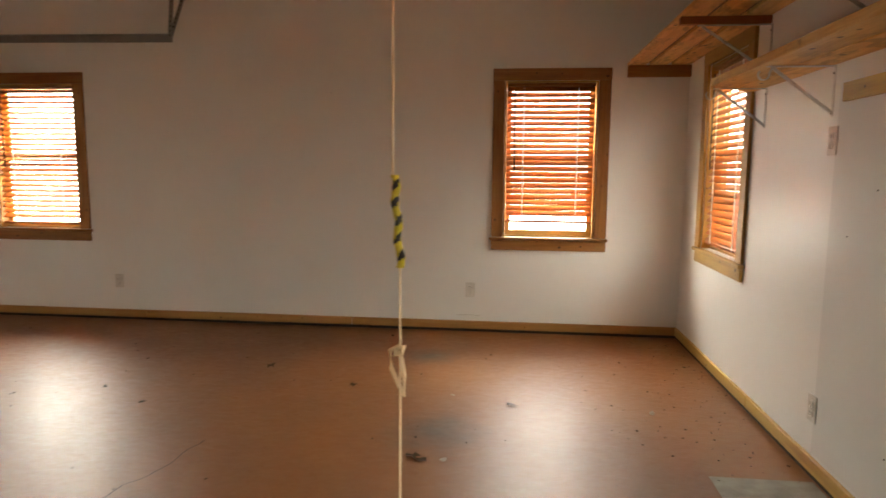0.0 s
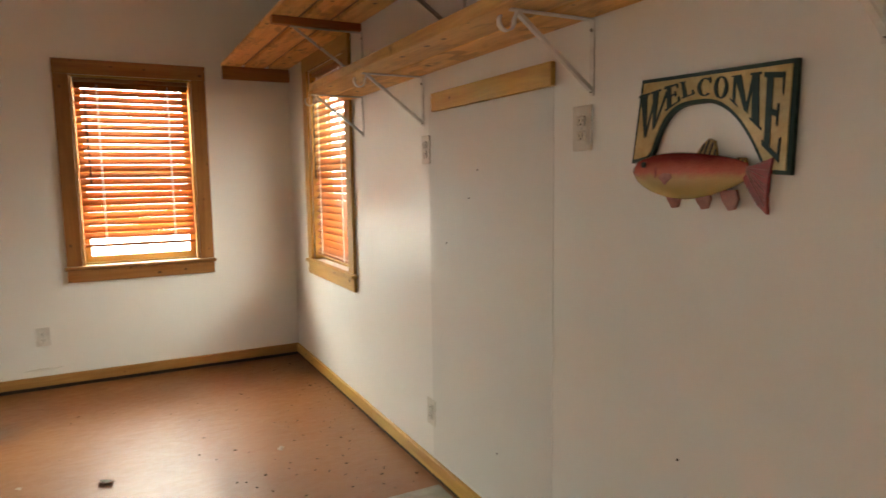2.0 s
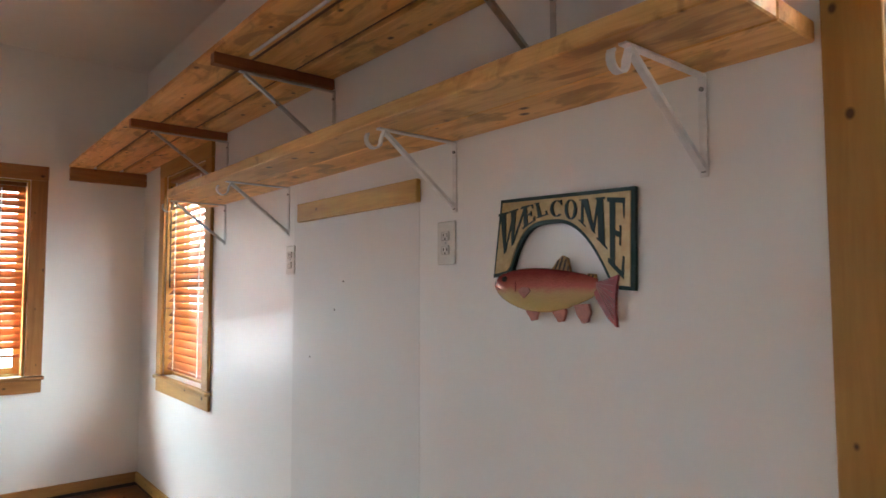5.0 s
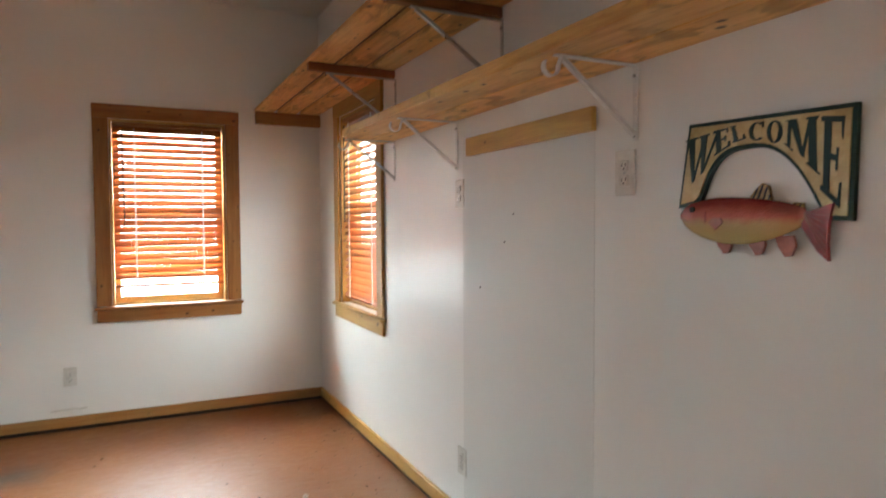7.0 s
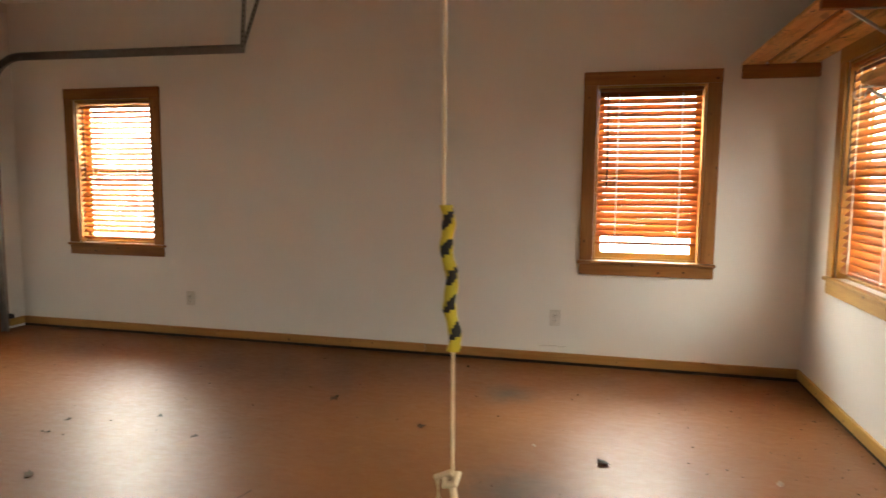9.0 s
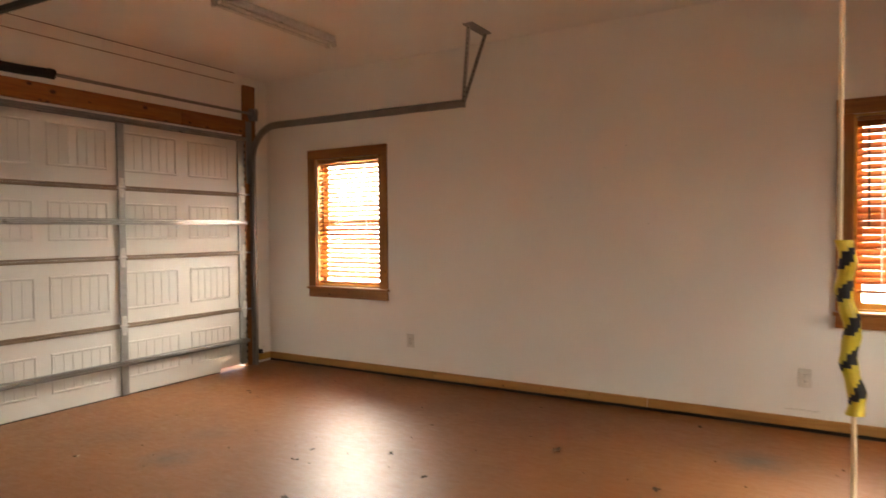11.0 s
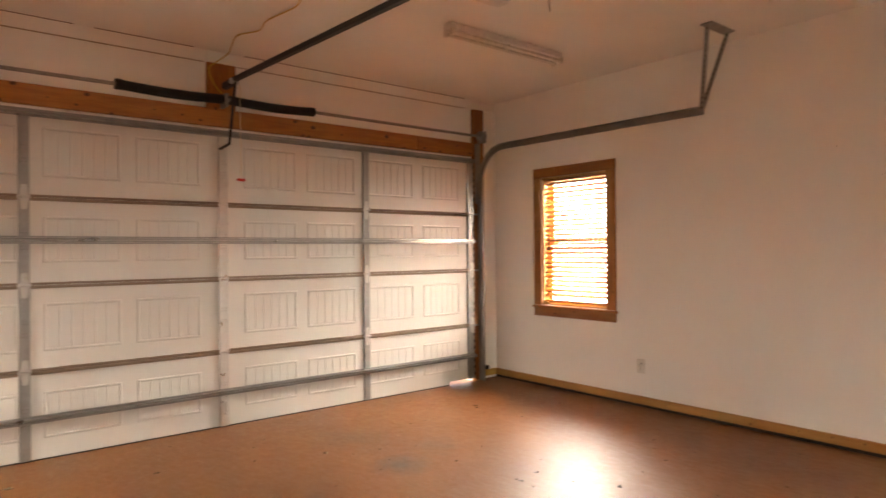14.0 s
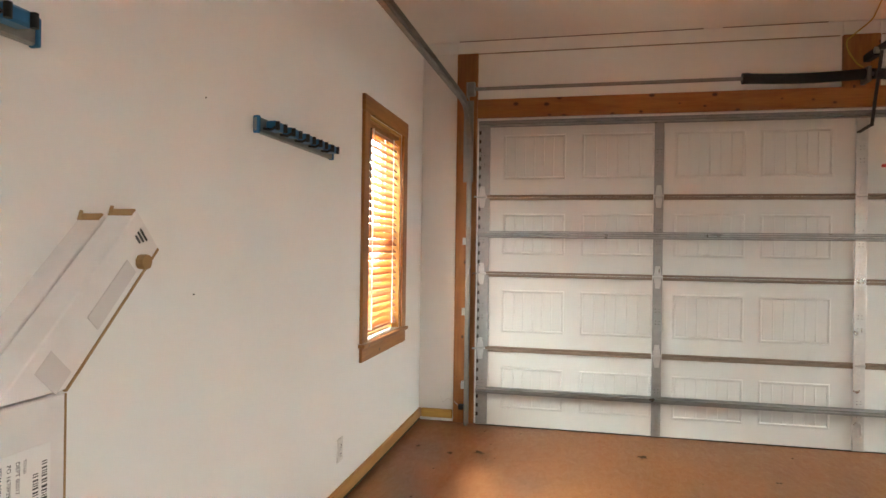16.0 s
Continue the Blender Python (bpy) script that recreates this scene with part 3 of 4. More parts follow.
# ---- tracks ----
CH = [(-0.026, 0.022), (-0.026, 0.0), (-0.020, -0.004), (0.020, -0.004), (0.026, 0.0), (0.026, 0.022)]
for side, y, fl in (("south", -0.055, 1), ("north", 4.945, -1)):
    tr = empty("door_track", pose(0.03, y, 0), "grey steel roller track curving up to the ceiling", "door track", "door tracks")
    pts = [(0, 0, 0.004), (0, 0, 1.93)]
    for k in range(1, 10):
        a = math.pi / 2 * k / 9
        pts.append((0.31 * (1 - math.cos(a)), 0, 1.93 + 0.31 * math.sin(a)))
    pts.append((2.28, 0, 2.222))
    bm = bmesh.new()
    prof = [(0.012 * fl, -0.027), (-0.012 * fl, -0.027), (-0.016 * fl, -0.022), (-0.016 * fl, 0.022), (-0.012 * fl, 0.027), (0.012 * fl, 0.027)]
    sweep(bm, prof, pts, (0, 1, 0))
    ob = part("rail", bm, M_GALV_D, tr)
    so = ob.modifiers.new("thick", "SOLIDIFY")
    so.thickness = 0.0022
    for z in (0.28, 0.80, 1.30):
        part("track_bracket", boxm(-0.055, -0.004, -0.03 * fl - 0.014, -0.03 * fl + 0.014, z - 0.025, z + 0.025, bevel=0.002), M_GALV, tr, "galvanised wall bracket")
    part("flag_bracket", boxm(-0.030, -0.024, -0.05, 0.02, 1.72, 2.30, bevel=0.001), M_GALV_D, tr)
    hg = bmesh.new()
    strap(hg, (2.27, 0.0, 2.225), (2.434, -0.21, H - 0.012), 0.032, 0.004, (1, 0, 0))
    strap(hg, (2.27, 0.006, 2.225), (2.446, 0.03, H - 0.012), 0.032, 0.004, (1, 0, 0))
    part("hanger_strap", hg, M_GALV_D, tr, "perforated hanger strap")
    hb = bmesh.new()
    for p, q in (((2.27, 0.0, 2.225), (2.434, -0.21, H - 0.012)), ((2.27, 0.006, 2.225), (2.446, 0.03, H - 0.012))):
        p, q = Vector(p), Vector(q)
        for k in range(16):
            c = p.lerp(q, (k + 0.5) / 16)
            for dy in (-0.0032, 0.0032):
                box(hb, c.x - 0.005, c.x + 0.005, c.y + dy - 0.0006, c.y + dy + 0.0006, c.z - 0.007, c.z + 0.007)
    part("strap_hole", hb, M_DARK, tr)
    part("ceiling_angle", boxm(2.40, 2.48, -0.24, 0.06, H - 0.012, H - 0.002, bevel=0.001), M_GALV_D, tr)

# ---- torsion spring ----
ts = empty("torsion_spring", pose(0.075, 2.44, 2.362), "black torsion spring on a steel shaft above the door", "torsion spring")
part("shaft", rod(bmesh.new(), (0, -2.50, 0), (0, 2.50, 0), 0.0125, 12), M_GALV_D, ts)
for y0, y1 in ((-0.705, -0.02), (0.02, 0.675)):
    bm = bmesh.new()
    n = int((y1 - y0) / 0.012)
    rr = [[bm.verts.new(((0.031 + (0.003 if k % 2 else 0)) * math.cos(2 * math.pi * j / 14), y0 + (y1 - y0) * k / (2 * n), (0.031 + (0.003 if k % 2 else 0)) * math.sin(2 * math.pi * j / 14) - 0.012 * math.sin(math.pi * k / (2 * n)))) for j in range(14)] for k in range(2 * n + 1)]
    for a, b in zip(rr, rr[1:]):
        for j in range(14):
            bm.faces.new((a[j], a[(j + 1) % 14], b[(j + 1) % 14], b[j]))
    bmesh.ops.recalc_face_normals(bm, faces=bm.faces)
    part("coil", bm, M_BLACKM, ts, "black wrapped spring coil")
    e = y0 if y0 < -0.1 else y1
    part("winding_cone", rod(bmesh.new(), (0, e - 0.02, 0), (0, e + 0.02, 0), 0.036, 12), M_BLACKM, ts)
part("anchor_bracket", boxm(-0.088, 0.02, -0.012, 0.012, -0.05, 0.045, bevel=0.003), M_GALV_D, ts)
for y in (-2.478, 2.478):
    part("cable_drum", rod(bmesh.new(), (0, y - 0.022, 0), (0, y + 0.022, 0), 0.05, 18), M_GALV_D, ts)
    part("bearing_plate", boxm(-0.09, 0.03, y + (0.03 if y > 0 else -0.035), y + (0.035 if y > 0 else -0.03), -0.06, 0.05, bevel=0.003), M_GALV_D, ts)

# ---- opener ----
op = empty("garage_door_opener", pose(2.95, 2.44, 2.24), "black garage door opener hung from the ceiling on straps", "garage opener")
bm = boxm(-0.100, 0.100, -0.100, 0.100, -0.004, 0.140, bevel=0.014, seg=3)
part("housing", bm, M_BLACK, op)
lens = boxm(-0.178, -0.101, -0.098, 0.098, -0.024, 0.125, bevel=0.032, seg=4)
part("lamp_lens", lens, M_WHITEP, op, "milky white lamp lens")
rb = bmesh.new()
for k in range(12):
    box(rb, -0.1795, -0.178, -0.06 + k * 0.0105, -0.0555 + k * 0.0105, 0.01, 0.105)
part("lens_rib", rb, M_WHITEP, op)
lb = bmesh.new()
box(lb, -0.072, 0.03, -0.1015, -0.1005, 0.096, 0.112)
box(lb, -0.072, 0.03, -0.1015, -0.1005, 0.084, 0.089)
part("brand_bar", lb, M_WHITEP, op, "white bar standing for a maker's name")
for x in (0.0, 0.028):
    part("dial", rod(bmesh.new(), (x, -0.1003, 0.066), (x, -0.104, 0.066), 0.009, 14), M_GALV, op, "grey limit dial")
st = bmesh.new()
for y, z, h in ((-0.045, 0.09, 0.03), (-0.02, 0.09, 0.03), (-0.045, 0.06, 0.022), (-0.02, 0.055, 0.025), (0.02, 0.05, 0.06)):
    box(st, 0.1003, 0.1012, y, y + 0.02, z, z + h)
part("sticker", st, M_GALV_D, op, "small grey printed stickers")
sp = bmesh.new()
for x in (-0.07, 0.07):
    strap(sp, (x, -0.03, 0.13), (x - 0.03, -0.06, H - 2.24 - 0.003), 0.028, 0.003, (1, 0, 0))
    strap(sp, (x, 0.03, 0.13), (x - 0.03, 0.06, H - 2.24 - 0.003), 0.028, 0.003, (1, 0, 0))
part("hanger_strap", sp, M_GALV_D, op, "perforated hanger strap")
rl = bmesh.new()
strap(rl, (-2.77, 0.0, 0.235), (-0.09, 0.0, 0.138), 0.030, 0.030, (0, 1, 0))
part("rail", rl, M_BLACKM, op, "black steel drive rail")
part("antenna", tube(bmesh.new(), [(0.085, 0.07, 0.03), (0.10, 0.075, 0.0), (0.10, 0.078, -0.06), (0.108, 0.08, -0.12)], 0.0016, 6), M_DARK, op)
hb = boxm(-2.90, -2.74, -0.022, 0.022, 0.20, 0.245, bevel=0.004)
part("header_bracket", hb, M_BLACKM, op)
part("pulley", rod(bmesh.new(), (-2.72, -0.03, 0.222), (-2.72, 0.03, 0.222), 0.02, 14), M_GALV, op)
ar = bmesh.new()
strap(ar, (-2.70, 0.0, 0.215), (-2.80, -0.008, -0.215), 0.018, 0.006, (0, 1, 0))
strap(ar, (-2.797, -0.008, -0.205), (-2.925, -0.03, -0.23), 0.022, 0.008, (0, 1, 0))
part("door_arm", ar, M_BLACKM, op)
part("release_cord", rod(bmesh.new(), (-2.72, 0.04, 0.20), (-2.72, 0.045, -0.46), 0.0022, 6), M_CORD, op, "thin pale release cord")
M_REDP = plain("red_plastic", (0.5, 0.03, 0.02), 0.4)
part("release_handle", boxm(-2.728, -2.712, 0.015, 0.075, -0.475, -0.455, bevel=0.005), M_REDP, op, "red plastic pull handle")
# lettering on the housing
def letters(name, body, size, m, mat, parent, label="", depth=0.0006, thin=0.0):
    cu = bpy.data.curves.new(name, "FONT")
    cu.body, cu.size, cu.extrude, cu.offset = body, size, depth, thin
    tmp = bpy.data.objects.new(name, cu)
    scene.collection.objects.link(tmp)
    dg = bpy.context.evaluated_depsgraph_get()
    me = bpy.data.meshes.new_from_object(tmp.evaluated_get(dg))
    bpy.data.objects.remove(tmp)
    me.materials.clear()
    me.materials.append(mat)
    ob = new(name, me)
    ob.parent = parent
    ob.matrix_basis = m
    if label:
        ob["label"] = label
    return ob


letters("lettering", "1/2 HP", 0.022, pose(-0.078, -0.1008, 0.034, 90, 0, 0), M_WHITEP, op, "white half horsepower lettering")
out_c = empty("ceiling_outlet", pose(1.92, 2.42, H), "white ceiling outlet with a red adapter and plugs", "outlet")
part("cover_plate", boxm(-0.06, 0.06, -0.04, 0.04, -0.008, -0.001, bevel=0.003), M_WHITEP, out_c)
part("adapter", boxm(-0.012, 0.025, -0.02, 0.012, -0.055, -0.008, bevel=0.005), M_REDP, out_c, "red plug adapter")
part("plug", boxm(-0.035, -0.013, -0.018, 0.012, -0.05, -0.008, bevel=0.006), M_BLACK, out_c, "black plug")
tagged(part("opener_power_cord", tube(bmesh.new(), [(1.90, 2.42, H - 0.045), (2.05, 2.43, H - 0.10), (2.35, 2.43, 2.53), (2.65, 2.43, 2.42), (2.87, 2.43, 2.355)], 0.004, 6), M_BLACK), "black power cord from outlet to opener", "power cord")
tagged(part("ceiling_wire", tube(bmesh.new(), [(1.97, 2.42, H - 0.009), (2.10, 2.47, H - 0.012), (2.22, 2.48, H - 0.006), (2.45, 2.53, H - 0.005), (2.70, 2.56, H - 0.005)], 0.0022, 6), M_DARK), "thin dark wire running along the ceiling from the outlet", "wire")
M_YEL = plain("yellow_cable_jacket", (0.55, 0.36, 0.04), 0.5)
yc = [(1.93, 2.44, H - 0.045), (1.66, 2.53, H - 0.02), (1.47, 2.59, H - 0.010), (1.40, 2.56, H - 0.008), (1.43, 2.45, H - 0.008), (1.32, 2.43, H - 0.008), (1.13, 2.48, H - 0.010), (0.98, 2.47, H - 0.008), (0.78, 2.44, H - 0.010), (0.58, 2.475, H - 0.008), (0.40, 2.40, H - 0.008), (0.14, 2.455, H - 0.008), (0.0, 2.48, H - 0.02), (-0.005, 2.37, 2.62), (0.0, 2.345, 2.59), (0.0, 2.355, 2.53), (0.0, 2.40, 2.455), (0.02, 2.43, 2.42)]
ycs = []
for k in range(len(yc) - 1):
    a, b, c, d = (Vector(yc[max(0, min(len(yc) - 1, k + j))]) for j in (-1, 0, 1, 2))
    for q in range(5):
        t = q / 5
        ycs.append(0.5 * ((2 * b) + (c - a) * t + (2 * a - 5 * b + 4 * c - d) * t * t + (3 * b - a - 3 * c + d) * t ** 3))
tagged(part("yellow_cable", tube(bmesh.new(), ycs + [Vector(yc[-1])], 0.0045, 6), M_YEL), "yellow extension cable stapled along the ceiling", "cable")

# ---- ceiling lights ----
for x, y0, y1 in ((1.44, 3.375, 4.46), (1.40, 0.40, 1.485)):
    cl = empty("fluorescent_light", pose(x, (y0 + y1) / 2, H), "white fluorescent strip light on the ceiling, switched off", "ceiling light", "fluorescent lights")
    h = (y1 - y0) / 2
    part("housing", boxm(-0.035, 0.035, -h, h, -0.042, -0.001, bevel=0.006), M_WHITEM, cl)
    for x2 in (-0.033, 0.033):
        part("tube", rod(bmesh.new(), (x2, -h + 0.03, -0.066), (x2, h - 0.03, -0.066), 0.0125, 14), M_WHITEP, cl, "unlit white tube")
        for yy in (-h + 0.018, h - 0.018):
            part("lampholder", boxm(x2 - 0.016, x2 + 0.016, yy - 0.012, yy + 0.012, -0.085, -0.040, bevel=0.004), M_WHITEP, cl)
    part("bracket_clip", boxm(-0.05, 0.02, -0.02, 0.02, -0.05, -0.004, bevel=0.004), M_GALV_D, cl)

# ---- shelves on the east wall ----
us = empty("upper_shelf", pose(5.68, 1.4, 2.035), "long yellow pine shelf of three boards under the ceiling", "shelf", "wall shelves")
for k in range(3):
    part("board", boxm(0.001 + k * 0.156, 0.129 + k * 0.156, -1.8, N - 1.4 - 0.002, 0.0, 0.019, bevel=0.002), M_SHELF, us)
# strips added to close the gaps; their dark brown holds the gaps' shade
for k in range(2):
    part("joint_strip", boxm(0.122 + k * 0.156, 0.164 + k * 0.156, -1.79, N - 1.4 - 0.004, 0.0192, 0.026), M_STRIP, us, "brown strip added over the gap, darkened for its shade")
for y in (3.735, 2.70, 1.66):
    part("cleat", boxm(0.004, 0.442, y - 1.4 - 0.018, y - 1.4 + 0.018, -0.038, -0.0005, bevel=0.002), M_CLEAT, us, "red-brown cleat under the boards")
tagged(part("shelf_ledger", boxm(5.684, E - 0.001, N - 0.038, N - 0.001, 1.950, 2.034, bevel=0.003), M_TRIM_H), "red-brown ledger board carrying the shelf end", "ledger board")


def shelf_bracket(y, top, depth, drop, hook, mat, label):
    b = empty("shelf_bracket", pose(E, y, top), label, "shelf bracket", "shelf brackets")
    w = 0.0085
    part("wall_leg", boxm(-0.005, -0.001, -w, w, -drop, -0.001, bevel=0.001), mat, b)
    part("arm", boxm(-depth, -0.002, -w, w, -0.006, -0.001, bevel=0.001), mat, b)
    bm = bmesh.new()
    strap(bm, (-0.006, 0, -drop + 0.015), (-depth + 0.02, 0, -0.008), 0.014, 0.010, (0, 1, 0))
    part("brace", bm, mat, b)
    sc = bmesh.new()
    for z in (-0.03, -drop + 0.012):
        rod(sc, (-0.005, 0, z), (-0.009, 0, z), 0.0045, 8)
    part("screw", sc, M_GALV_D, b)
    if hook:
        bm = bmesh.new()
        pts = [(-depth + 0.02, 0, -0.006)]
        for k in range(11):
            a = math.pi * (-0.05 + 1.25 * k / 10)
            pts.append((-depth - 0.012 + 0.022 * math.cos(a), 0, -0.034 - 0.022 * math.sin(a)))
        sweep(bm, [(-0.008, 0.002), (0.008, 0.002), (0.008, -0.002), (-0.008, -0.002), (-0.008, 0.002)], pts, (0, 1, 0))
        part("rod_hook", bm, mat, b)
    return b


for y in (3.735, 2.70, 1.66):
    shelf_bracket(y, 1.996, 0.36, 0.25, False, M_GALV, "grey steel shelf bracket under the upper shelf")
for y, mt, lb in ((3.752, M_GALV, "grey steel shelf bracket with rod hook"), (3.058, M_WHITEM, "white steel shelf bracket with rod hook"), (2.022, M_WHITEM, "white steel shelf bracket with rod hook"), (1.292, M_WHITEM, "white steel shelf bracket with rod hook")):
    shelf_bracket(y, 1.686, 0.262, 0.20, True, mt, lb)
# white rod added for the bright line of ceiling light between the boards
tagged(part("light_line_rod", rod(bmesh.new(), (5.77, 0.6, 2.018), (5.77, 2.60, 2.018), 0.005, 10), M_WHITEM), "thin white rod standing for the line of light at the shelf gap", "rod")
ls = empty("lower_shelf", pose(5.842, 1.092, 1.688), "yellow pine plank shelf over the window corner", "shelf", "wall shelves")
for x0, x1, e0, e1 in ((0.0, 0.142, 2.62, 2.74), (0.145, 0.289, 2.742, 2.868)):
    bm = bmesh.new()
    vs = [bm.verts.new((x, y, z)) for z in (0, 0.038) for x, y in ((x0, 0.0), (x1, 0.0), (x1, e1), (x0, e0))]
    for f in ((3, 2, 1, 0), (4, 5, 6, 7), (0, 1, 5, 4), (1, 2, 6, 5), (2, 3, 7, 6), (3, 0, 4, 7)):
        bm.faces.new([vs[j] for j in f])
    bmesh.ops.bevel(bm, geom=list(bm.edges), offset=0.003, segments=1, affect="EDGES")
    part("board", bm, M_SHELF, ls)
tagged(part("wall_batten", boxm(E - 0.022, E - 0.0035, 2.176, 2.945, 1.532, 1.602, bevel=0.002), M_PINE_Y), "yellow pine batten screwed to the wall", "batten")
tagged(part("wall_patch", boxm(E - 0.0012, E + 0.01, 2.187, 3.008, 0.095, 1.60), M_PANEL), "matt white unpainted patch on the glossy wall", "wall patch", kind="structure")


# ---- outlets and switches ----
def outlet(m, label, w=0.072, h=0.115, kind=0):
    o = empty("wall_outlet", m, label, "outlet", "wall outlets")
    part("cover_plate", boxm(-w / 2, w / 2, 0.0005, 0.006, -h / 2, h / 2, bevel=0.002), M_WHITEP, o)
    for z in (-0.02, 0.02):
        r = part("receptacle", boxm(-0.016, 0.016, 0.006, 0.009, z - 0.014, z + 0.014, bevel=0.004), M_WHITEP, o)
        sl = bmesh.new()
        box(sl, -0.008, -0.0055, 0.009, 0.0094, z - 0.003, z + 0.007)
        box(sl, 0.0055, 0.008, 0.009, 0.0094, z - 0.003, z + 0.006)
        box(sl, -0.0025, 0.0025, 0.009, 0.0094, z - 0.011, z - 0.006)
        part("slot", sl, M_DARK, r)
    part("screw", rod(bmesh.new(), (0, 0.006, 0), (0, 0.0075, 0), 0.0035, 8), M_GALV, o)
    return o


outlet(pose(1.62, N, 0.325, 0, 0, 180), "white duplex wall outlet above the baseboard")
outlet(pose(4.55, N, 0.333, 0, 0, 180), "white duplex wall outlet above the baseboard")
outlet(pose(E, 3.02, 0.282, 0, 0, 90), "white duplex wall outlet above the baseboard")
outlet(pose(1.535, S, 0.262, 0, 0, 0), "white duplex wall outlet above the baseboard")
outlet(pose(E, 3.032, 1.388, 0, 0, 90), "white duplex wall outlet under the shelf")
outlet(pose(E, 2.058, 1.403, 0, 0, 90), "white duplex wall outlet beside the pine batten", 0.078, 0.122)

# ---- welcome sign ----
SW_, SH_ = 0.415, 0.208
sg = empty("welcome_sign", pose(E - 0.002, 1.853, 1.286, 0, 0, -90) @ pose(0, 0, 0, 0, 0.0, 0), "painted wooden welcome sign with an arch and a trout", "sign")
M_SIGN, n_, l_, b_ = mat_base("cream_sign_paint", (0.62, 0.47, 0.22), 0.14)
t_ = noise_tex(n_, l_, coords(n_, l_), 38, 5, 0.6)
l_.new(ramp(n_, l_, t_, [(0.3, (0.48, 0.33, 0.13)), (0.7, (0.64, 0.49, 0.23))]), b_.inputs["Base Color"])
bump(n_, l_, b_, t_, 0.7, 0.004)
M_GREEN = plain("dark_green_sign_paint", (0.008, 0.032, 0.022), 0.4, spec=0.3)


def arch_v(u, g=0.0):
    """Height of the arch above the sign's foot."""
    d = u - 0.195
    if d > 0:
        return max((0.147 - g) * (1 - (d / (0.162 - g)) ** 2.36), -0.010 - g * 0.2)
    return max((0.147 - g) * (1 - (-d / (0.149 - g)) ** 3.6), 0.030 - g)


def sign_outline(grow):
    """Right-leaning rectangle with an arch cut from its foot."""
    g = grow
    top = [(0.031 - g, 0.207 + g), (0.409 + g, 0.195 + g), (0.404 + g, -0.010 - g), (0.378 - g * 0.3, -0.008 - g)]
    n = 26
    arch = []
    for k in range(n + 1):
        u = 0.360 - g - (0.312 - 2 * g) * k / n
        arch.append((u, arch_v(u, g)))
    return top + arch + [(0.001 - g, 0.023 - g)]


def plate(name, pts, y0, y1, mat, parent, label=""):
    bm = bmesh.new()
    f = bm.faces.new([bm.verts.new((u, y0, v)) for u, v in pts])
    r = bmesh.ops.extrude_face_region(bm, geom=[f])
    bmesh.ops.translate(bm, verts=[v for v in r["geom"] if isinstance(v, bmesh.types.BMVert)], vec=(0, y1 - y0, 0))
    bmesh.ops.recalc_face_normals(bm, faces=bm.faces)
    return part(name, bm, mat, parent, label)


plate("border", sign_outline(0.006), 0.0, -0.012, M_GREEN, sg, "dark green border")
plate("board", sign_outline(-0.003), -0.0121, -0.015, M_SIGN, sg, "cream painted board")
def bar(x0, x1, y0, y1):
    return [(x0, y1), (x1, y1), (x1, y0), (x0, y0)]


def bowl(a0, a1, n):
    """Pieces of a round letter, thick at the sides and thin at top and foot."""
    out = []
    for k in range(n):
        p, q = (math.radians(a0 + (a1 - a0) * (k + e) / n) for e in (0, 1))
        out.append([(0.5 + rx * math.cos(a), 0.5 + ry * math.sin(a)) for rx, ry, a in ((0.5, 0.5, p), (0.5, 0.5, q), (0.27, 0.44, q), (0.27, 0.44, p))])
    return out


SHAPE_E = [bar(0.12, 0.42, 0, 1), bar(0, 0.92, 0.93, 1), [(0.80, 1), (0.92, 1), (0.92, 0.74), (0.86, 0.78)], bar(0.42, 0.74, 0.475, 0.55), bar(0.68, 0.76, 0.38, 0.64), bar(0, 0.95, 0, 0.07), [(0.90, 0.26), (0.98, 0.28), (0.98, 0), (0.84, 0)]]
SHAPES = {
    "W": [[(0.03, 1), (0.24, 1), (0.37, 0), (0.29, 0)], [(0.50, 0.92), (0.56, 0.92), (0.37, 0), (0.29, 0)], [(0.42, 1), (0.61, 1), (0.74, 0), (0.65, 0)], [(0.88, 1), (0.95, 1), (0.74, 0), (0.65, 0)], bar(-0.03, 0.32, 0.955, 1), bar(0.37, 0.67, 0.955, 1), bar(0.78, 1.06, 0.955, 1)],
    "E": SHAPE_E,
    "L": [bar(0.12, 0.44, 0, 1), bar(0, 0.58, 0.93, 1), bar(0, 0.95, 0, 0.08), [(0.90, 0.32), (0.99, 0.34), (0.99, 0), (0.82, 0)]],
    "C": bowl(48, 312, 16) + [[(0.78, 0.96), (0.88, 0.98), (0.90, 0.66), (0.84, 0.70)]],
    "O": bowl(0, 360, 20),
    "M": [bar(0.08, 0.17, 0, 1), [(0.10, 1), (0.34, 1), (0.60, 0.08), (0.47, 0.08)], [(0.74, 1), (0.82, 1), (0.57, 0.08), (0.50, 0.08)], bar(0.72, 0.95, 0, 1), bar(0, 0.30, 0.955, 1), bar(0.66, 1.02, 0.955, 1), bar(0, 0.26, 0, 0.045), bar(0.66, 1.02, 0, 0.035)],
}
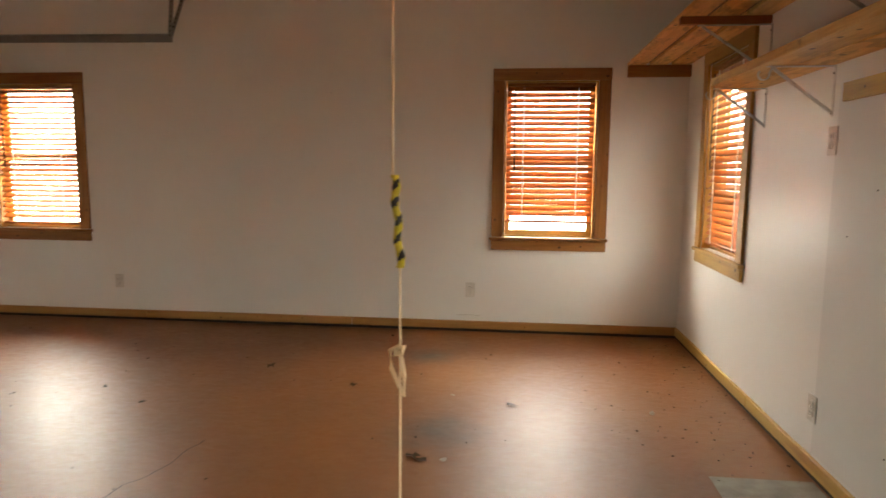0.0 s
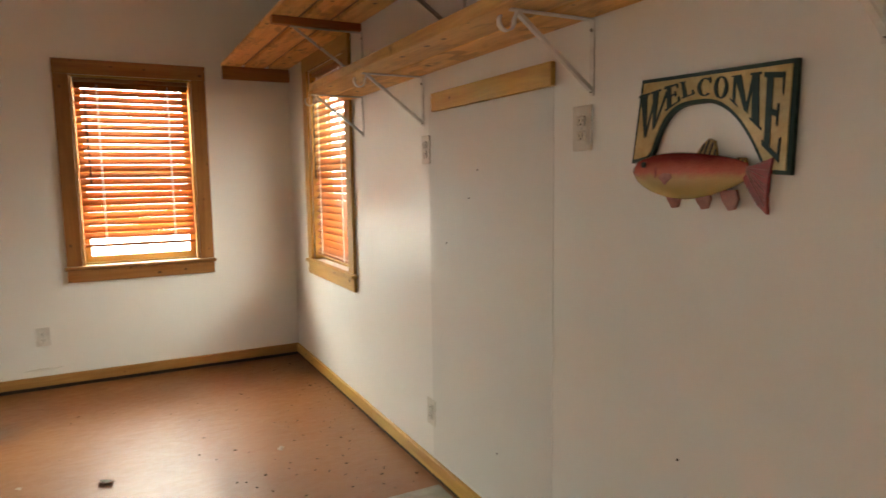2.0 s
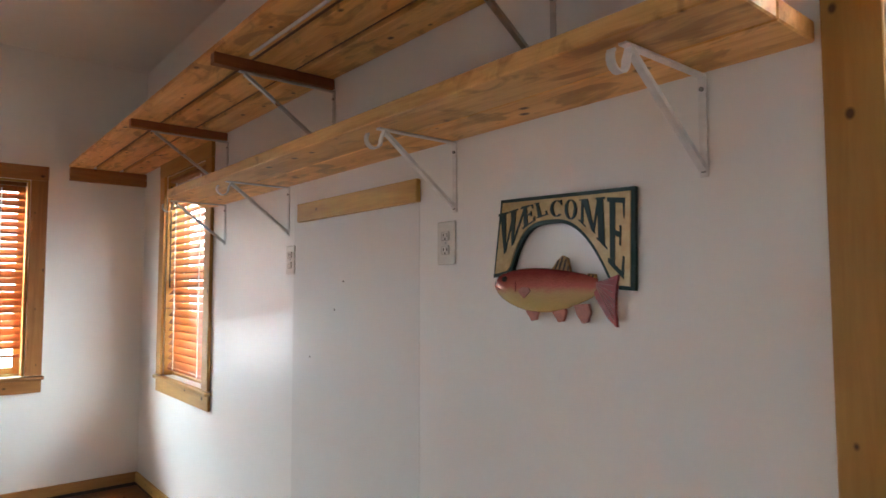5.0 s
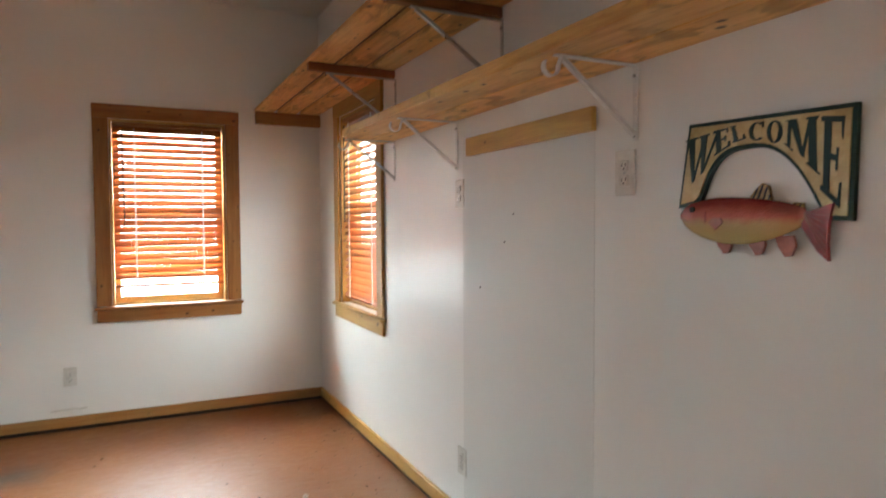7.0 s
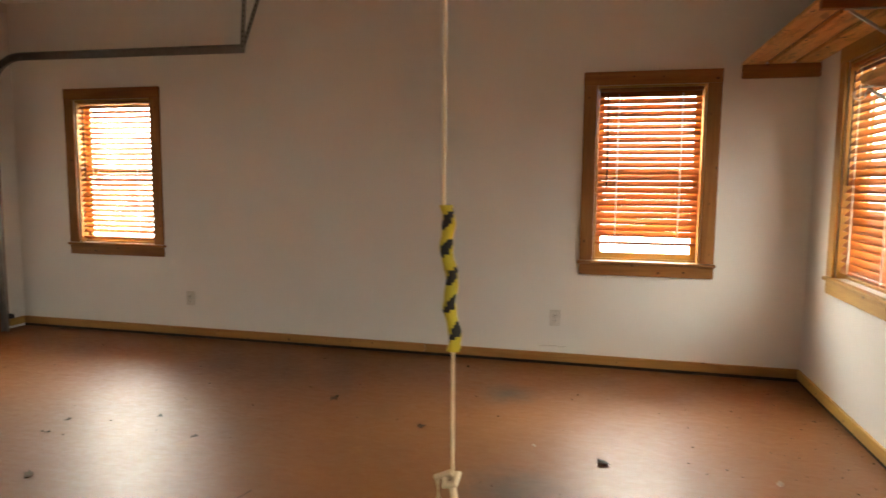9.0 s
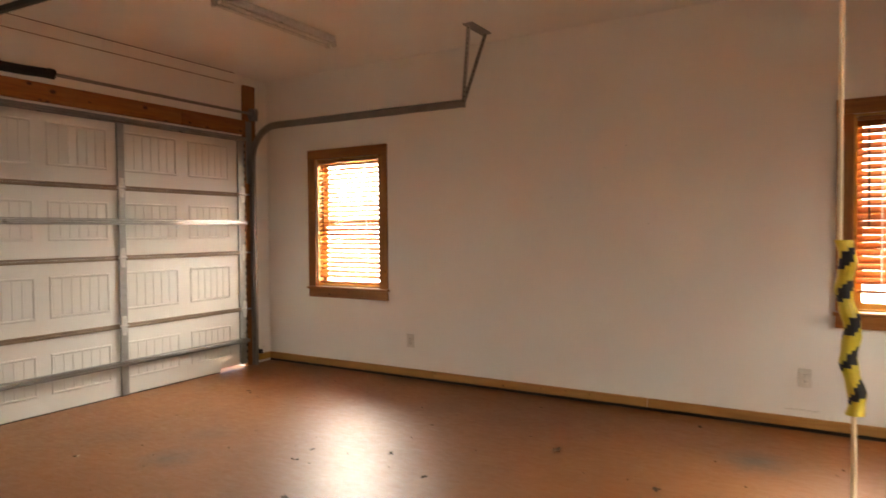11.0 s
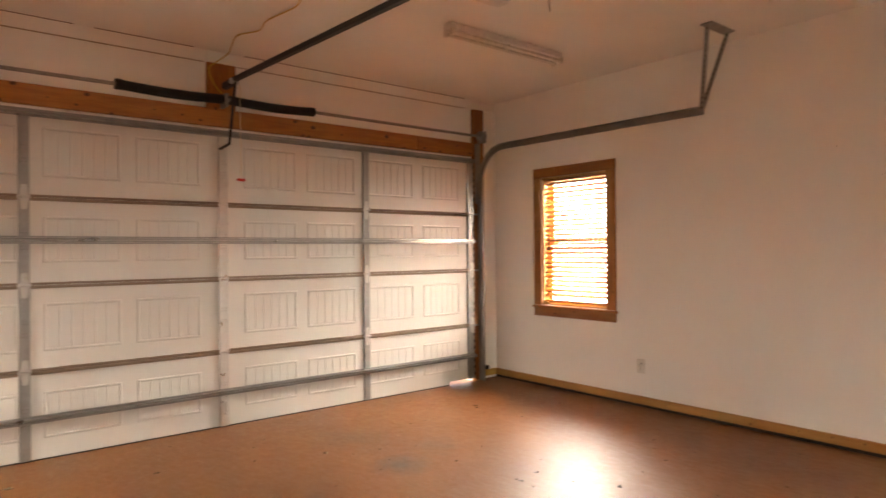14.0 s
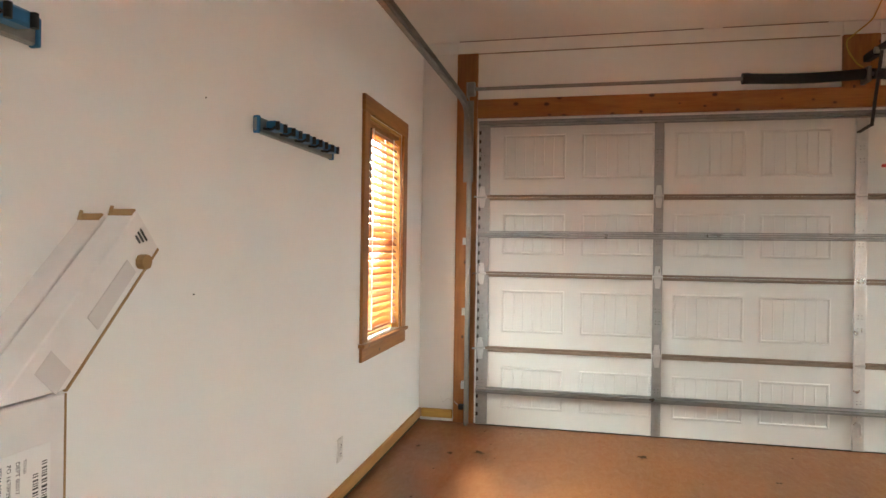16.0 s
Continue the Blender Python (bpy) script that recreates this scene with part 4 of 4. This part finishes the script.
for ch, tl, t_r, br, bl in (("W", (0.023, 0.177), (0.120, 0.189), (0.089, 0.111), (0.017, 0.061)), ("E", (0.099, 0.189), (0.139, 0.191), (0.144, 0.152), (0.102, 0.133)), ("L", (0.142, 0.193), (0.168, 0.193), (0.184, 0.162), (0.149, 0.156)), ("C", (0.190, 0.193), (0.230, 0.193), (0.230, 0.154), (0.192, 0.154)), ("O", (0.234, 0.192), (0.269, 0.189), (0.268, 0.142), (0.234, 0.147)), ("M", (0.276, 0.187), (0.342, 0.186), (0.346, 0.074), (0.273, 0.141)), ("E", (0.350, 0.184), (0.398, 0.178), (0.388, 0.008), (0.350, 0.044))):
    bm = bmesh.new()
    for k, poly in enumerate(SHAPES[ch]):
        pts = []
        for x, y in poly:
            top = Vector(tl).lerp(Vector(t_r), x)
            pts.append(Vector(bl).lerp(Vector(br), x).lerp(top, y))
        f = bm.faces.new([bm.verts.new((p.x, -0.0148, p.y)) for p in pts])
        e = bmesh.ops.extrude_face_region(bm, geom=[f])
        bmesh.ops.translate(bm, verts=[v for v in e["geom"] if isinstance(v, bmesh.types.BMVert)], vec=(0, -0.0020 - 0.00012 * k, 0))
    bmesh.ops.recalc_face_normals(bm, faces=bm.faces)
    part("lettering", bm, M_GREEN, sg, "dark green serif letter")


def fish_mat():
    m, n, l, b = mat_base("glossy_trout_paint", (0.5, 0.2, 0.12), 0.1)
    tc = n.new("ShaderNodeTexCoord")
    sep = n.new("ShaderNodeSeparateXYZ")
    l.new(tc.outputs["Generated"], sep.inputs[0])
    nz = noise_tex(n, l, tc.outputs["Object"], 40, 3)
    add = n.new("ShaderNodeMath")
    add.operation = "MULTIPLY_ADD"
    l.new(nz, add.inputs[0])
    add.inputs[1].default_value = 0.16
    l.new(sep.outputs[2], add.inputs[2])
    c = ramp(n, l, add.outputs[0], [(0.28, (0.45, 0.34, 0.13)), (0.50, (0.50, 0.33, 0.15)), (0.66, (0.48, 0.13, 0.09)), (0.95, (0.22, 0.03, 0.03))])
    l.new(c, b.inputs["Base Color"])
    vo = n.new("ShaderNodeTexVoronoi")
    vo.inputs["Scale"].default_value = 160
    l.new(tc.outputs["Object"], vo.inputs["Vector"])
    bump(n, l, b, vo.outputs["Distance"], 0.35, 0.002)
    return m


M_FISH = fish_mat()
M_FIN = plain("red_fin_paint", (0.36, 0.03, 0.03), 0.4, var=0.25, scale=60)
M_FINP = plain("pink_fin_paint", (0.44, 0.15, 0.11), 0.4, var=0.2, scale=60)
M_FINY = plain("yellow_striped_fin_paint", (0.52, 0.27, 0.05), 0.4, var=0.35, scale=90)
fb = bmesh.new()
rows = []
for k in range(25):
    t = k / 24
    u = 0.008 + 0.315 * t
    half = 0.009 + 0.041 * math.sin(math.pi * t ** 0.8) ** 0.75 + 0.006 * t
    mid = -0.002 - 0.018 * math.sin(math.pi * t) * 0.6 - 0.004 * t
    rows.append([fb.verts.new((u, -0.016 - 0.026 * math.cos(a) * (half / 0.06), mid + half * math.sin(a))) for a in [math.pi * (j / 10 - 0.5) for j in range(11)]])
for a, b in zip(rows, rows[1:]):
    for j in range(10):
        fb.faces.new((a[j], a[j + 1], b[j + 1], b[j]))
fb.faces.new(rows[0])
fb.faces.new(rows[-1][::-1])
for r0, r1 in zip(rows, rows[1:]):
    fb.faces.new((r0[0], r1[0], r1[-1], r0[-1]))
bmesh.ops.recalc_face_normals(fb, faces=fb.faces)
fish = part("fish", fb, M_FISH, sg, "glossy painted red and gold trout")
for p in fish.data.polygons:
    p.use_smooth = True
plate("tail_fin", [(0.312, 0.002), (0.340, 0.006), (0.378, 0.018), (0.370, -0.020), (0.368, -0.060), (0.371, -0.092), (0.350, -0.075), (0.318, -0.030)], -0.012, -0.022, M_FIN, sg, "dark red tail fin")
plate("back_fin", [(0.192, 0.030), (0.210, 0.052), (0.226, 0.064), (0.240, 0.058), (0.250, 0.016)], -0.010, -0.018, M_FINY, sg, "yellow striped back fin")
plate("back_fin", [(0.280, 0.004), (0.298, 0.022), (0.316, 0.020), (0.320, -0.006)], -0.010, -0.018, M_FINY, sg, "yellow striped back fin")
for u in (0.106, 0.188, 0.256):
    plate("belly_fin", [(u, -0.046), (u + 0.008, -0.068), (u + 0.024, -0.088), (u + 0.038, -0.085), (u + 0.046, -0.064), (u + 0.040, -0.044)], -0.010, -0.018, M_FINP, sg, "pinkish belly fin")
plate("side_fin", [(0.108, -0.018), (0.120, -0.008), (0.142, -0.009), (0.147, -0.018), (0.126, -0.034)], -0.030, -0.041, M_FINP, sg, "pinkish side fin")
part("eye", rod(bmesh.new(), (0.056, -0.016, 0.012), (0.056, -0.0365, 0.012), 0.0064, 12), M_BLACK, sg, "black eye")

gl = bmesh.new()
tube(gl, [(0.088 + 0.010 * math.sin(math.pi * k / 8), -0.0385 + 0.012 * abs(k / 4 - 1) ** 2, 0.016 - 0.046 * k / 8) for k in range(9)], 0.0014, 6)
part("gill", gl, M_FIN, sg, "dark red gill line")
mo = bmesh.new()
tube(mo, [(0.012, -0.0225, -0.006), (0.024, -0.0265, -0.009), (0.036, -0.0305, -0.014)], 0.0012, 6)
part("mouth", mo, M_FIN, sg, "dark red mouth line")
for k in range(7):
    q = k / 6
    a = Vector((0.322, -0.0224, -0.008 + 0.010 * q))
    b = Vector((0.364 + 0.006 * abs(q - 0.5), -0.0224, -0.080 + 0.090 * q))
    rays = bmesh.new()
    strap(rays, a, b, 0.0018, 0.0012, (0, 1, 0))
    part("fin_ray", rays, M_FINP, sg, "pale fin ray on the tail")
for u0, v0, u1, v1 in ((0.204, 0.030, 0.216, 0.055), (0.216, 0.030, 0.228, 0.060), (0.228, 0.026, 0.238, 0.055), (0.240, 0.022, 0.245, 0.040), (0.292, 0.004, 0.302, 0.020), (0.304, 0.000, 0.313, 0.018)):
    rays = bmesh.new()
    strap(rays, (u0, -0.0184, v0), (u1, -0.0184, v1), 0.0018, 0.003, (0, 1, 0))
    part("fin_stripe", rays, M_BLACK, sg, "black stripe on the back fin")

# ---- hanging cord with striped tape ----
M_YT = plain("yellow_tape", (0.62, 0.50, 0.03), 0.35)
hc = empty("hanging_marker_cord", pose(4.647, 1.445, H), "thin tan cord hung from the ceiling with yellow-black tape", "cord")
zt = 1.246 - H
part("cord", tube(bmesh.new(), [(0, 0, -0.001), (0.002, 0, -0.6), (0, 0, zt), (0.013, 0.0, zt - 0.168), (0.014, 0, zt - 0.35), (0.013, 0, 0.24 - H)], 0.0023, 8), M_CORD, hc)
bmy, bmk = bmesh.new(), bmesh.new()
nz_, na = 48, 14
R, L = 0.0078, 0.168
for k in range(nz_):
    for j in range(na):
        q = []
        for kk, jj in ((k, j), (k, j + 1), (k + 1, j + 1), (k + 1, j)):
            a = 2 * math.pi * jj / na
            w = R * (1 + 0.08 * math.sin(kk * 0.9 + 2))
            q.append((0.003 + 0.011 * kk / nz_ + 0.0025 * math.sin(kk * 0.33) + w * math.cos(a), w * math.sin(a), zt - L * kk / nz_))
        tw = (k / nz_ * 5.2 + j / na * 0.9 + 0.12 * math.sin(k * 0.7)) % 1.0
        bm = bmk if tw < 0.24 else bmy
        bm.faces.new([bm.verts.new(p) for p in q])
part("tape", bmy, M_YT, hc, "yellow tape wrap")
part("tape_stripe", bmk, M_BLACK, hc, "black stripe of the tape")
kn = bmesh.new()
tube(kn, [(0.006, 0, zt - 0.315), (-0.014, 0.004, zt - 0.325), (-0.012, 0.006, zt - 0.36), (0.002, 0.004, zt - 0.39), (0.012, 0.0, zt - 0.41), (0.014, -0.003, zt - 0.37), (0.006, -0.004, zt - 0.325)], 0.0045, 8)
tube(kn, [(0.0, 0.006, zt - 0.322), (0.012, 0.002, zt - 0.318), (0.010, -0.006, zt - 0.326), (-0.002, -0.005, zt - 0.33), (-0.003, 0.004, zt - 0.32)], 0.0050, 8)
part("knot_loop", kn, M_CORD, hc, "tied loop of cord").location.x = 0.008


# ---- tool racks on the south wall ----
M_BLUE = plain("blue_plastic", (0.02, 0.13, 0.28), 0.4)
for x0, x1, z in ((1.715, 2.412, 1.676), (3.33, 4.06, 1.684)):
    rk = empty("tool_rack", pose(x0, S, z), "blue and grey wall rack with black tool grips, empty", "tool rack", "tool racks")
    w = x1 - x0
    part("rail", boxm(0, w, 0.0005, 0.020, -0.028, 0.028, bevel=0.004), M_GALV_D, rk, "grey aluminium rail")
    for xx in (0.0, w - 0.012):
        part("end_cap", boxm(xx, xx + 0.012, 0.001, 0.026, -0.031, 0.031, bevel=0.003), M_BLUE, rk, "blue end cap")
    for k in range(5):
        c = 0.09 + k * (w - 0.18) / 4
        g = part("grip", boxm(c - 0.035, c + 0.035, 0.020, 0.062, -0.012, 0.022, bevel=0.006), M_BLUE, rk, "blue tool grip")
        part("roller", rod(bmesh.new(), (c - 0.030, 0.066, -0.012), (c - 0.030, 0.066, 0.018), 0.008, 12), M_BLACK, g, "black rubber roller")
        part("roller", rod(bmesh.new(), (c + 0.030, 0.066, -0.012), (c + 0.030, 0.066, 0.018), 0.008, 12), M_BLACK, g, "black rubber roller")
        part("hook", tube(bmesh.new(), [(c + 0.048, 0.02, -0.01), (c + 0.048, 0.05, -0.014), (c + 0.048, 0.07, -0.004)], 0.005, 8), M_BLACK, g)

# ---- folded white cartons leaning by the south wall ----
M_CARD = plain("white_carton_board", (0.78, 0.75, 0.73), 0.45, var=0.04, scale=14)
M_KRAFT = plain("brown_cardboard_edge", (0.38, 0.24, 0.10), 0.8)
M_LABEL = plain("white_paper_label", (0.82, 0.81, 0.79), 0.5, var=0.02)
M_TAPE = mat_base("clear_packing_tape", (0.66, 0.62, 0.60), 0.12)[0]
M_INK = plain("black_print", (0.03, 0.03, 0.03), 0.6)


def carton(y0, y1, slip, label):
    c = empty("long_carton", pose(3.764, y0, 0), label, "carton", "long white cartons")
    t = y1 - y0
    wd = 0.100
    # upright half
    part("lower_half", boxm(0, wd, 0.0, t, 0.001, 1.060, bevel=0.002), M_CARD, c)
    # bent half, forty-five degrees towards the door
    ln = 0.252 + slip
    d = Vector((-0.70, 0, 0.714)).normalized()
    p0, p1 = Vector((0, 0, 1.063)), Vector((wd, 0, 1.063))
    q0 = p0 + d * ln
    q1 = p1 + d * (ln + 0.075)
    bm = bmesh.new()
    vs = [bm.verts.new(p + Vector((0, y, 0))) for y in (0.0, t) for p in (p0, p1, q1, q0)]
    for f in ((0, 1, 2, 3), (7, 6, 5, 4), (0, 4, 5, 1), (1, 5, 6, 2), (2, 6, 7, 3), (3, 7, 4, 0)):
        bm.faces.new([vs[j] for j in f])
    bmesh.ops.recalc_face_normals(bm, faces=bm.faces)
    bmesh.ops.bevel(bm, geom=list(bm.edges), offset=0.0015, segments=1, affect="EDGES")
    part("upper_half", bm, M_CARD, c)
    ed = bmesh.new()
    strap(ed, p0 + Vector((-0.002, t - 0.004, -0.002)), q0 + Vector((-0.002, t - 0.004, -0.002)), 0.006, 0.004, (0, 1, 0))
    strap(ed, (-0.0015, t - 0.004, 0.002), (-0.0015, t - 0.004, 1.058), 0.006, 0.003, (0, 1, 0))
    part("raw_edge", ed, M_KRAFT, c, "raw brown cardboard edge")
    fl = bmesh.new()
    nrm = Vector((0.714, 0, 0.70))
    e = q1 - d * 0.010
    strap(fl, e + Vector((0, 0.003, 0)), e + nrm * 0.006 + d * 0.014 + Vector((0, 0.003, 0)), 0.004, 0.003, (0, 1, 0))
    strap(fl, e + Vector((0, t * 0.5, 0)), e + nrm * 0.001 + d * 0.012 + Vector((0, t * 0.5, 0)), t * 0.8, 0.003, (0, 1, 0))
    part("end_flap", fl, M_KRAFT, c, "open brown end flap")
    return c, d, p0, p1, q0, q1, t


carton(-0.016, 0.026, -0.01, "long white cardboard carton bent over, behind another")
c, d, p0, p1, q0, q1, t = carton(0.030, 0.075, 0.0, "long white cardboard carton bent over, with shipping label")
tp = bmesh.new()
strap(tp, p0.lerp(p1, 0.35) + d * 0.11 + Vector((0, t + 0.0015, 0)), p0.lerp(p1, 0.35) + d * 0.215 + Vector((0, t + 0.0015, 0)), 0.0012, 0.026, (0, 1, 0))
strap(tp, p0.lerp(p1, 0.45) + d * 0.018 + Vector((0, t + 0.0008, 0)), p0.lerp(p1, 0.45) + d * 0.052 + Vector((0, t + 0.0008, 0)), 0.0008, 0.045, (0, 1, 0))
part("packing_tape", tp, M_TAPE, c, "shiny clear packing tape")
bt = bmesh.new()
rod(bt, q0 - d * 0.035 + Vector((0.016, t, 0.004)), q0 - d * 0.035 + Vector((0.016, t + 0.012, 0.004)), 0.011, 10)
part("cardboard_tab", bt, M_KRAFT, c, "torn brown cardboard tab")
for k in range(3):
    pr = bmesh.new()
    e = Vector((0, t + 0.0012, 0)) - d * (0.014 + 0.007 * k)
    strap(pr, q1.lerp(q0, 0.30) + e, q1.lerp(q0, 0.62 - 0.06 * k) + e, 0.0008, 0.0032, (0, 1, 0))
    part("print_bar", pr, M_INK, c, "small line of dark print")
lb = part("shipping_label", boxm(0.024, 0.098, t + 0.0005, t + 0.0015, 0.80, 1.005), M_LABEL, c, "white paper shipping label with barcodes")
bc = bmesh.new()
rng = random.Random(4)
z = 0.985
while z > 0.84:
    h = rng.choice((0.0012, 0.002, 0.003))
    box(bc, 0.029, 0.037, t + 0.0016, t + 0.0019, z - h, z)
    box(bc, 0.042, 0.050, t + 0.0016, t + 0.0019, z - h - 0.012, z - 0.012)
    z -= h + rng.choice((0.0015, 0.002, 0.003))
part("barcode", bc, M_INK, lb)
for txt, x, sz in (("TO US", 0.055, 0.0060), ("DEPT 00017", 0.065, 0.0074), ("PO 16709290", 0.077, 0.0074), ("ITEM 0596", 0.089, 0.0074)):
    letters("lettering", txt, sz, pose(x + 0.008, t + 0.0017, 0.995) @ pose(0, 0, 0, 0, 90, 0) @ pose(0, 0, 0, 90, 0, 180) @ pose(0, 0, 0, 0, 0, 180), M_INK, lb, depth=0.0001)

# ---- floor details ----
crk = bmesh.new()
rng = random.Random(2)
cp = [(3.33, 2.40), (3.335, 2.50), (3.345, 2.56), (3.40, 2.64), (3.43, 2.75), (3.435, 2.89), (3.47, 3.02)]
fine_ = []
for (x0, y0), (x1, y1) in zip(cp, cp[1:]):
    for q in range(6):
        fine_.append((x0 + (x1 - x0) * q / 6 + rng.uniform(-0.004, 0.004), y0 + (y1 - y0) * q / 6))
lf, rt = [], []
for x, y in fine_:
    w = rng.uniform(0.0008, 0.0028)
    lf.append(crk.verts.new((x - w, y, 0.0012)))
    rt.append(crk.verts.new((x + w, y, 0.0012)))
for k in range(len(lf) - 1):
    crk.faces.new((lf[k], rt[k], rt[k + 1], lf[k + 1]))
tagged(part("floor_crack", crk, M_DARK), "thin dark crack in the painted concrete", "crack", kind="structure")
tagged(part("concrete_patch", boxm(5.70, E - 0.022, 2.05, 2.925, 0.0005, 0.004, bevel=0.002), M_CONC), "bare grey concrete patch in the painted floor", "floor patch", kind="structure")
ss = empty("door_sensor", pose(0.03, -0.075, 0.13), "black door safety sensor on the track", "sensor", "door sensors")
part("body", boxm(-0.02, 0.03, -0.035, 0.0, -0.016, 0.016, bevel=0.004), M_BLACK, ss)
part("wire", tube(bmesh.new(), [(-0.01, -0.035, 0.0), (-0.02, -0.07, 0.03), (-0.03, -0.12, 0.045), (-0.05, -0.16, 0.01), (-0.06, -0.18, 0.05)], 0.0016, 6), M_WHITEP, ss)
s2 = empty("door_sensor", pose(0.03, 4.965, 0.13), "black door safety sensor on the track", "sensor", "door sensors")
part("body", boxm(-0.02, 0.04, 0.0, 0.04, -0.018, 0.018, bevel=0.004), M_BLACK, s2)
part("wire", tube(bmesh.new(), [(0.0, 0.04, 0.0), (-0.01, 0.09, 0.04), (-0.03, 0.13, 0.01), (-0.06, 0.16, 0.03)], 0.0016, 6), M_WHITEP, s2)

M_LEAF = plain("dry_leaf", (0.10, 0.06, 0.03), 0.8, var=0.3)
M_LEAFP = plain("pale_paper_scrap", (0.50, 0.42, 0.34), 0.8, var=0.2)


def leaf(x, y, s, mat, name, label, cat, seed):
    r = random.Random(seed)
    bm = bmesh.new()
    n = 11
    c0 = bm.verts.new((0, 0, 0.004 + s * 0.12))
    ring = []
    for k in range(n):
        a = 2 * math.pi * k / n
        q = s * r.uniform(0.35, 1.0)
        ring.append(bm.verts.new((q * math.cos(a), 0.6 * q * math.sin(a), 0.002 + r.uniform(0, 0.3) * s)))
    for k in range(n):
        bm.faces.new((c0, ring[k], ring[(k + 1) % n]))
    for f in list(bm.faces):
        f.smooth = False
    ob = part(name, bm, mat)
    so = ob.modifiers.new("thick", "SOLIDIFY")
    so.thickness = 0.0012
    ob.matrix_basis = pose(x, y, 0.001, 0, 0, r.uniform(0, 360))
    return tagged(ob, label, cat, "floor litter")


LD = "curled dry brown leaf on the floor"
for k, (x, y, s) in enumerate(((4.881, 3.625, 0.045), (4.455, 2.95, 0.05), (4.49, 2.92, 0.04), (3.35, 4.117, 0.055), (3.96, 3.836, 0.04), (4.43, 3.153, 0.018), (3.98, 4.97, 0.03), (2.465, 2.88, 0.045), (2.118, 3.443, 0.03), (2.55, 3.616, 0.03), (2.9, 3.42, 0.025), (2.155, 3.279, 0.02), (0.797, 4.18, 0.03), (1.028, 2.698, 0.03), (0.742, 4.215, 0.03), (0.624, 0.13, 0.04), (0.67, -0.047, 0.03), (0.462, 1.098, 0.035), (0.579, -0.266, 0.02), (0.723, 1.784, 0.03), (5.995, 4.447, 0.02))):
    leaf(x, y, s, M_LEAF, "dry_leaf", LD, "leaf", k)
for k, (x, y, s) in enumerate(((5.615, 3.603, 0.035), (4.59, 2.935, 0.028), (4.551, 3.746, 0.02), (1.03, 2.71, 0.02))):
    leaf(x, y, s, M_LEAFP, "paper_scrap", "small pale paper scrap on the floor", "scrap", 50 + k)
fk = bmesh.new()
for k in range(4):
    strap(fk, (4.44 + k * 0.05, N - 0.004 - 0.004 * (k % 2), 0.128 + 0.004 * (k % 3)), (4.488 + k * 0.05, N - 0.006, 0.131 + 0.003 * (k % 2)), 0.010, 0.0012, (0, 1, 0.3))
tagged(part("paint_flake", fk, M_WHITEP), "loose white paint flake curling off the wall", "paint flake")
rng = random.Random(9)
bm = bmesh.new()
for k in range(420):
    if k % 2:
        x, y = E - 0.03 - abs(rng.gauss(0, 0.35)), rng.uniform(1.2, 5.1)
    else:
        x, y = rng.uniform(0.1, 6.0), rng.uniform(-0.3, 5.1)
    s = rng.uniform(0.0015, 0.0055)
    bmesh.ops.create_icosphere(bm, subdivisions=1, radius=s, matrix=pose(x, y, s * 0.4, rng.uniform(0, 90), 0, rng.uniform(0, 180)) @ Matrix.Diagonal((1.6, 0.8, 0.5, 1)))
tagged(part("floor_crumbs", bm, M_LEAF), "scattered dark crumbs and dirt on the floor", "debris", kind="stuff")
bm = bmesh.new()
for y, z in ((3.0 - 0.14, 1.02), (2.62, 1.30), (2.68, 1.2), (1.7, 0.6), (2.5, 0.30)):
    rod(bm, (E - 0.0035, y, z), (E - 0.006, y, z), 0.003, 8)
tagged(part("nail_holes", bm, M_DARK), "small dark nail holes in the wall", "nail holes", kind="stuff")
bm = bmesh.new()
for x, z in ((2.70, 1.70), (2.75, 1.1)):
    rod(bm, (x, S + 0.0005, z), (x, S + 0.004, z), 0.002, 8)
for x, z in ((3.3, 1.7), (3.05, 1.9), (2.9, 1.5), (3.5, 1.6), (3.45, 1.85), (3.6, 1.3)):
    rod(bm, (x, N - 0.0005, z), (x, N - 0.003, z), 0.002, 8)
tagged(part("nail_holes", bm, M_DARK), "small dark nail holes in the wall", "nail holes", kind="stuff")
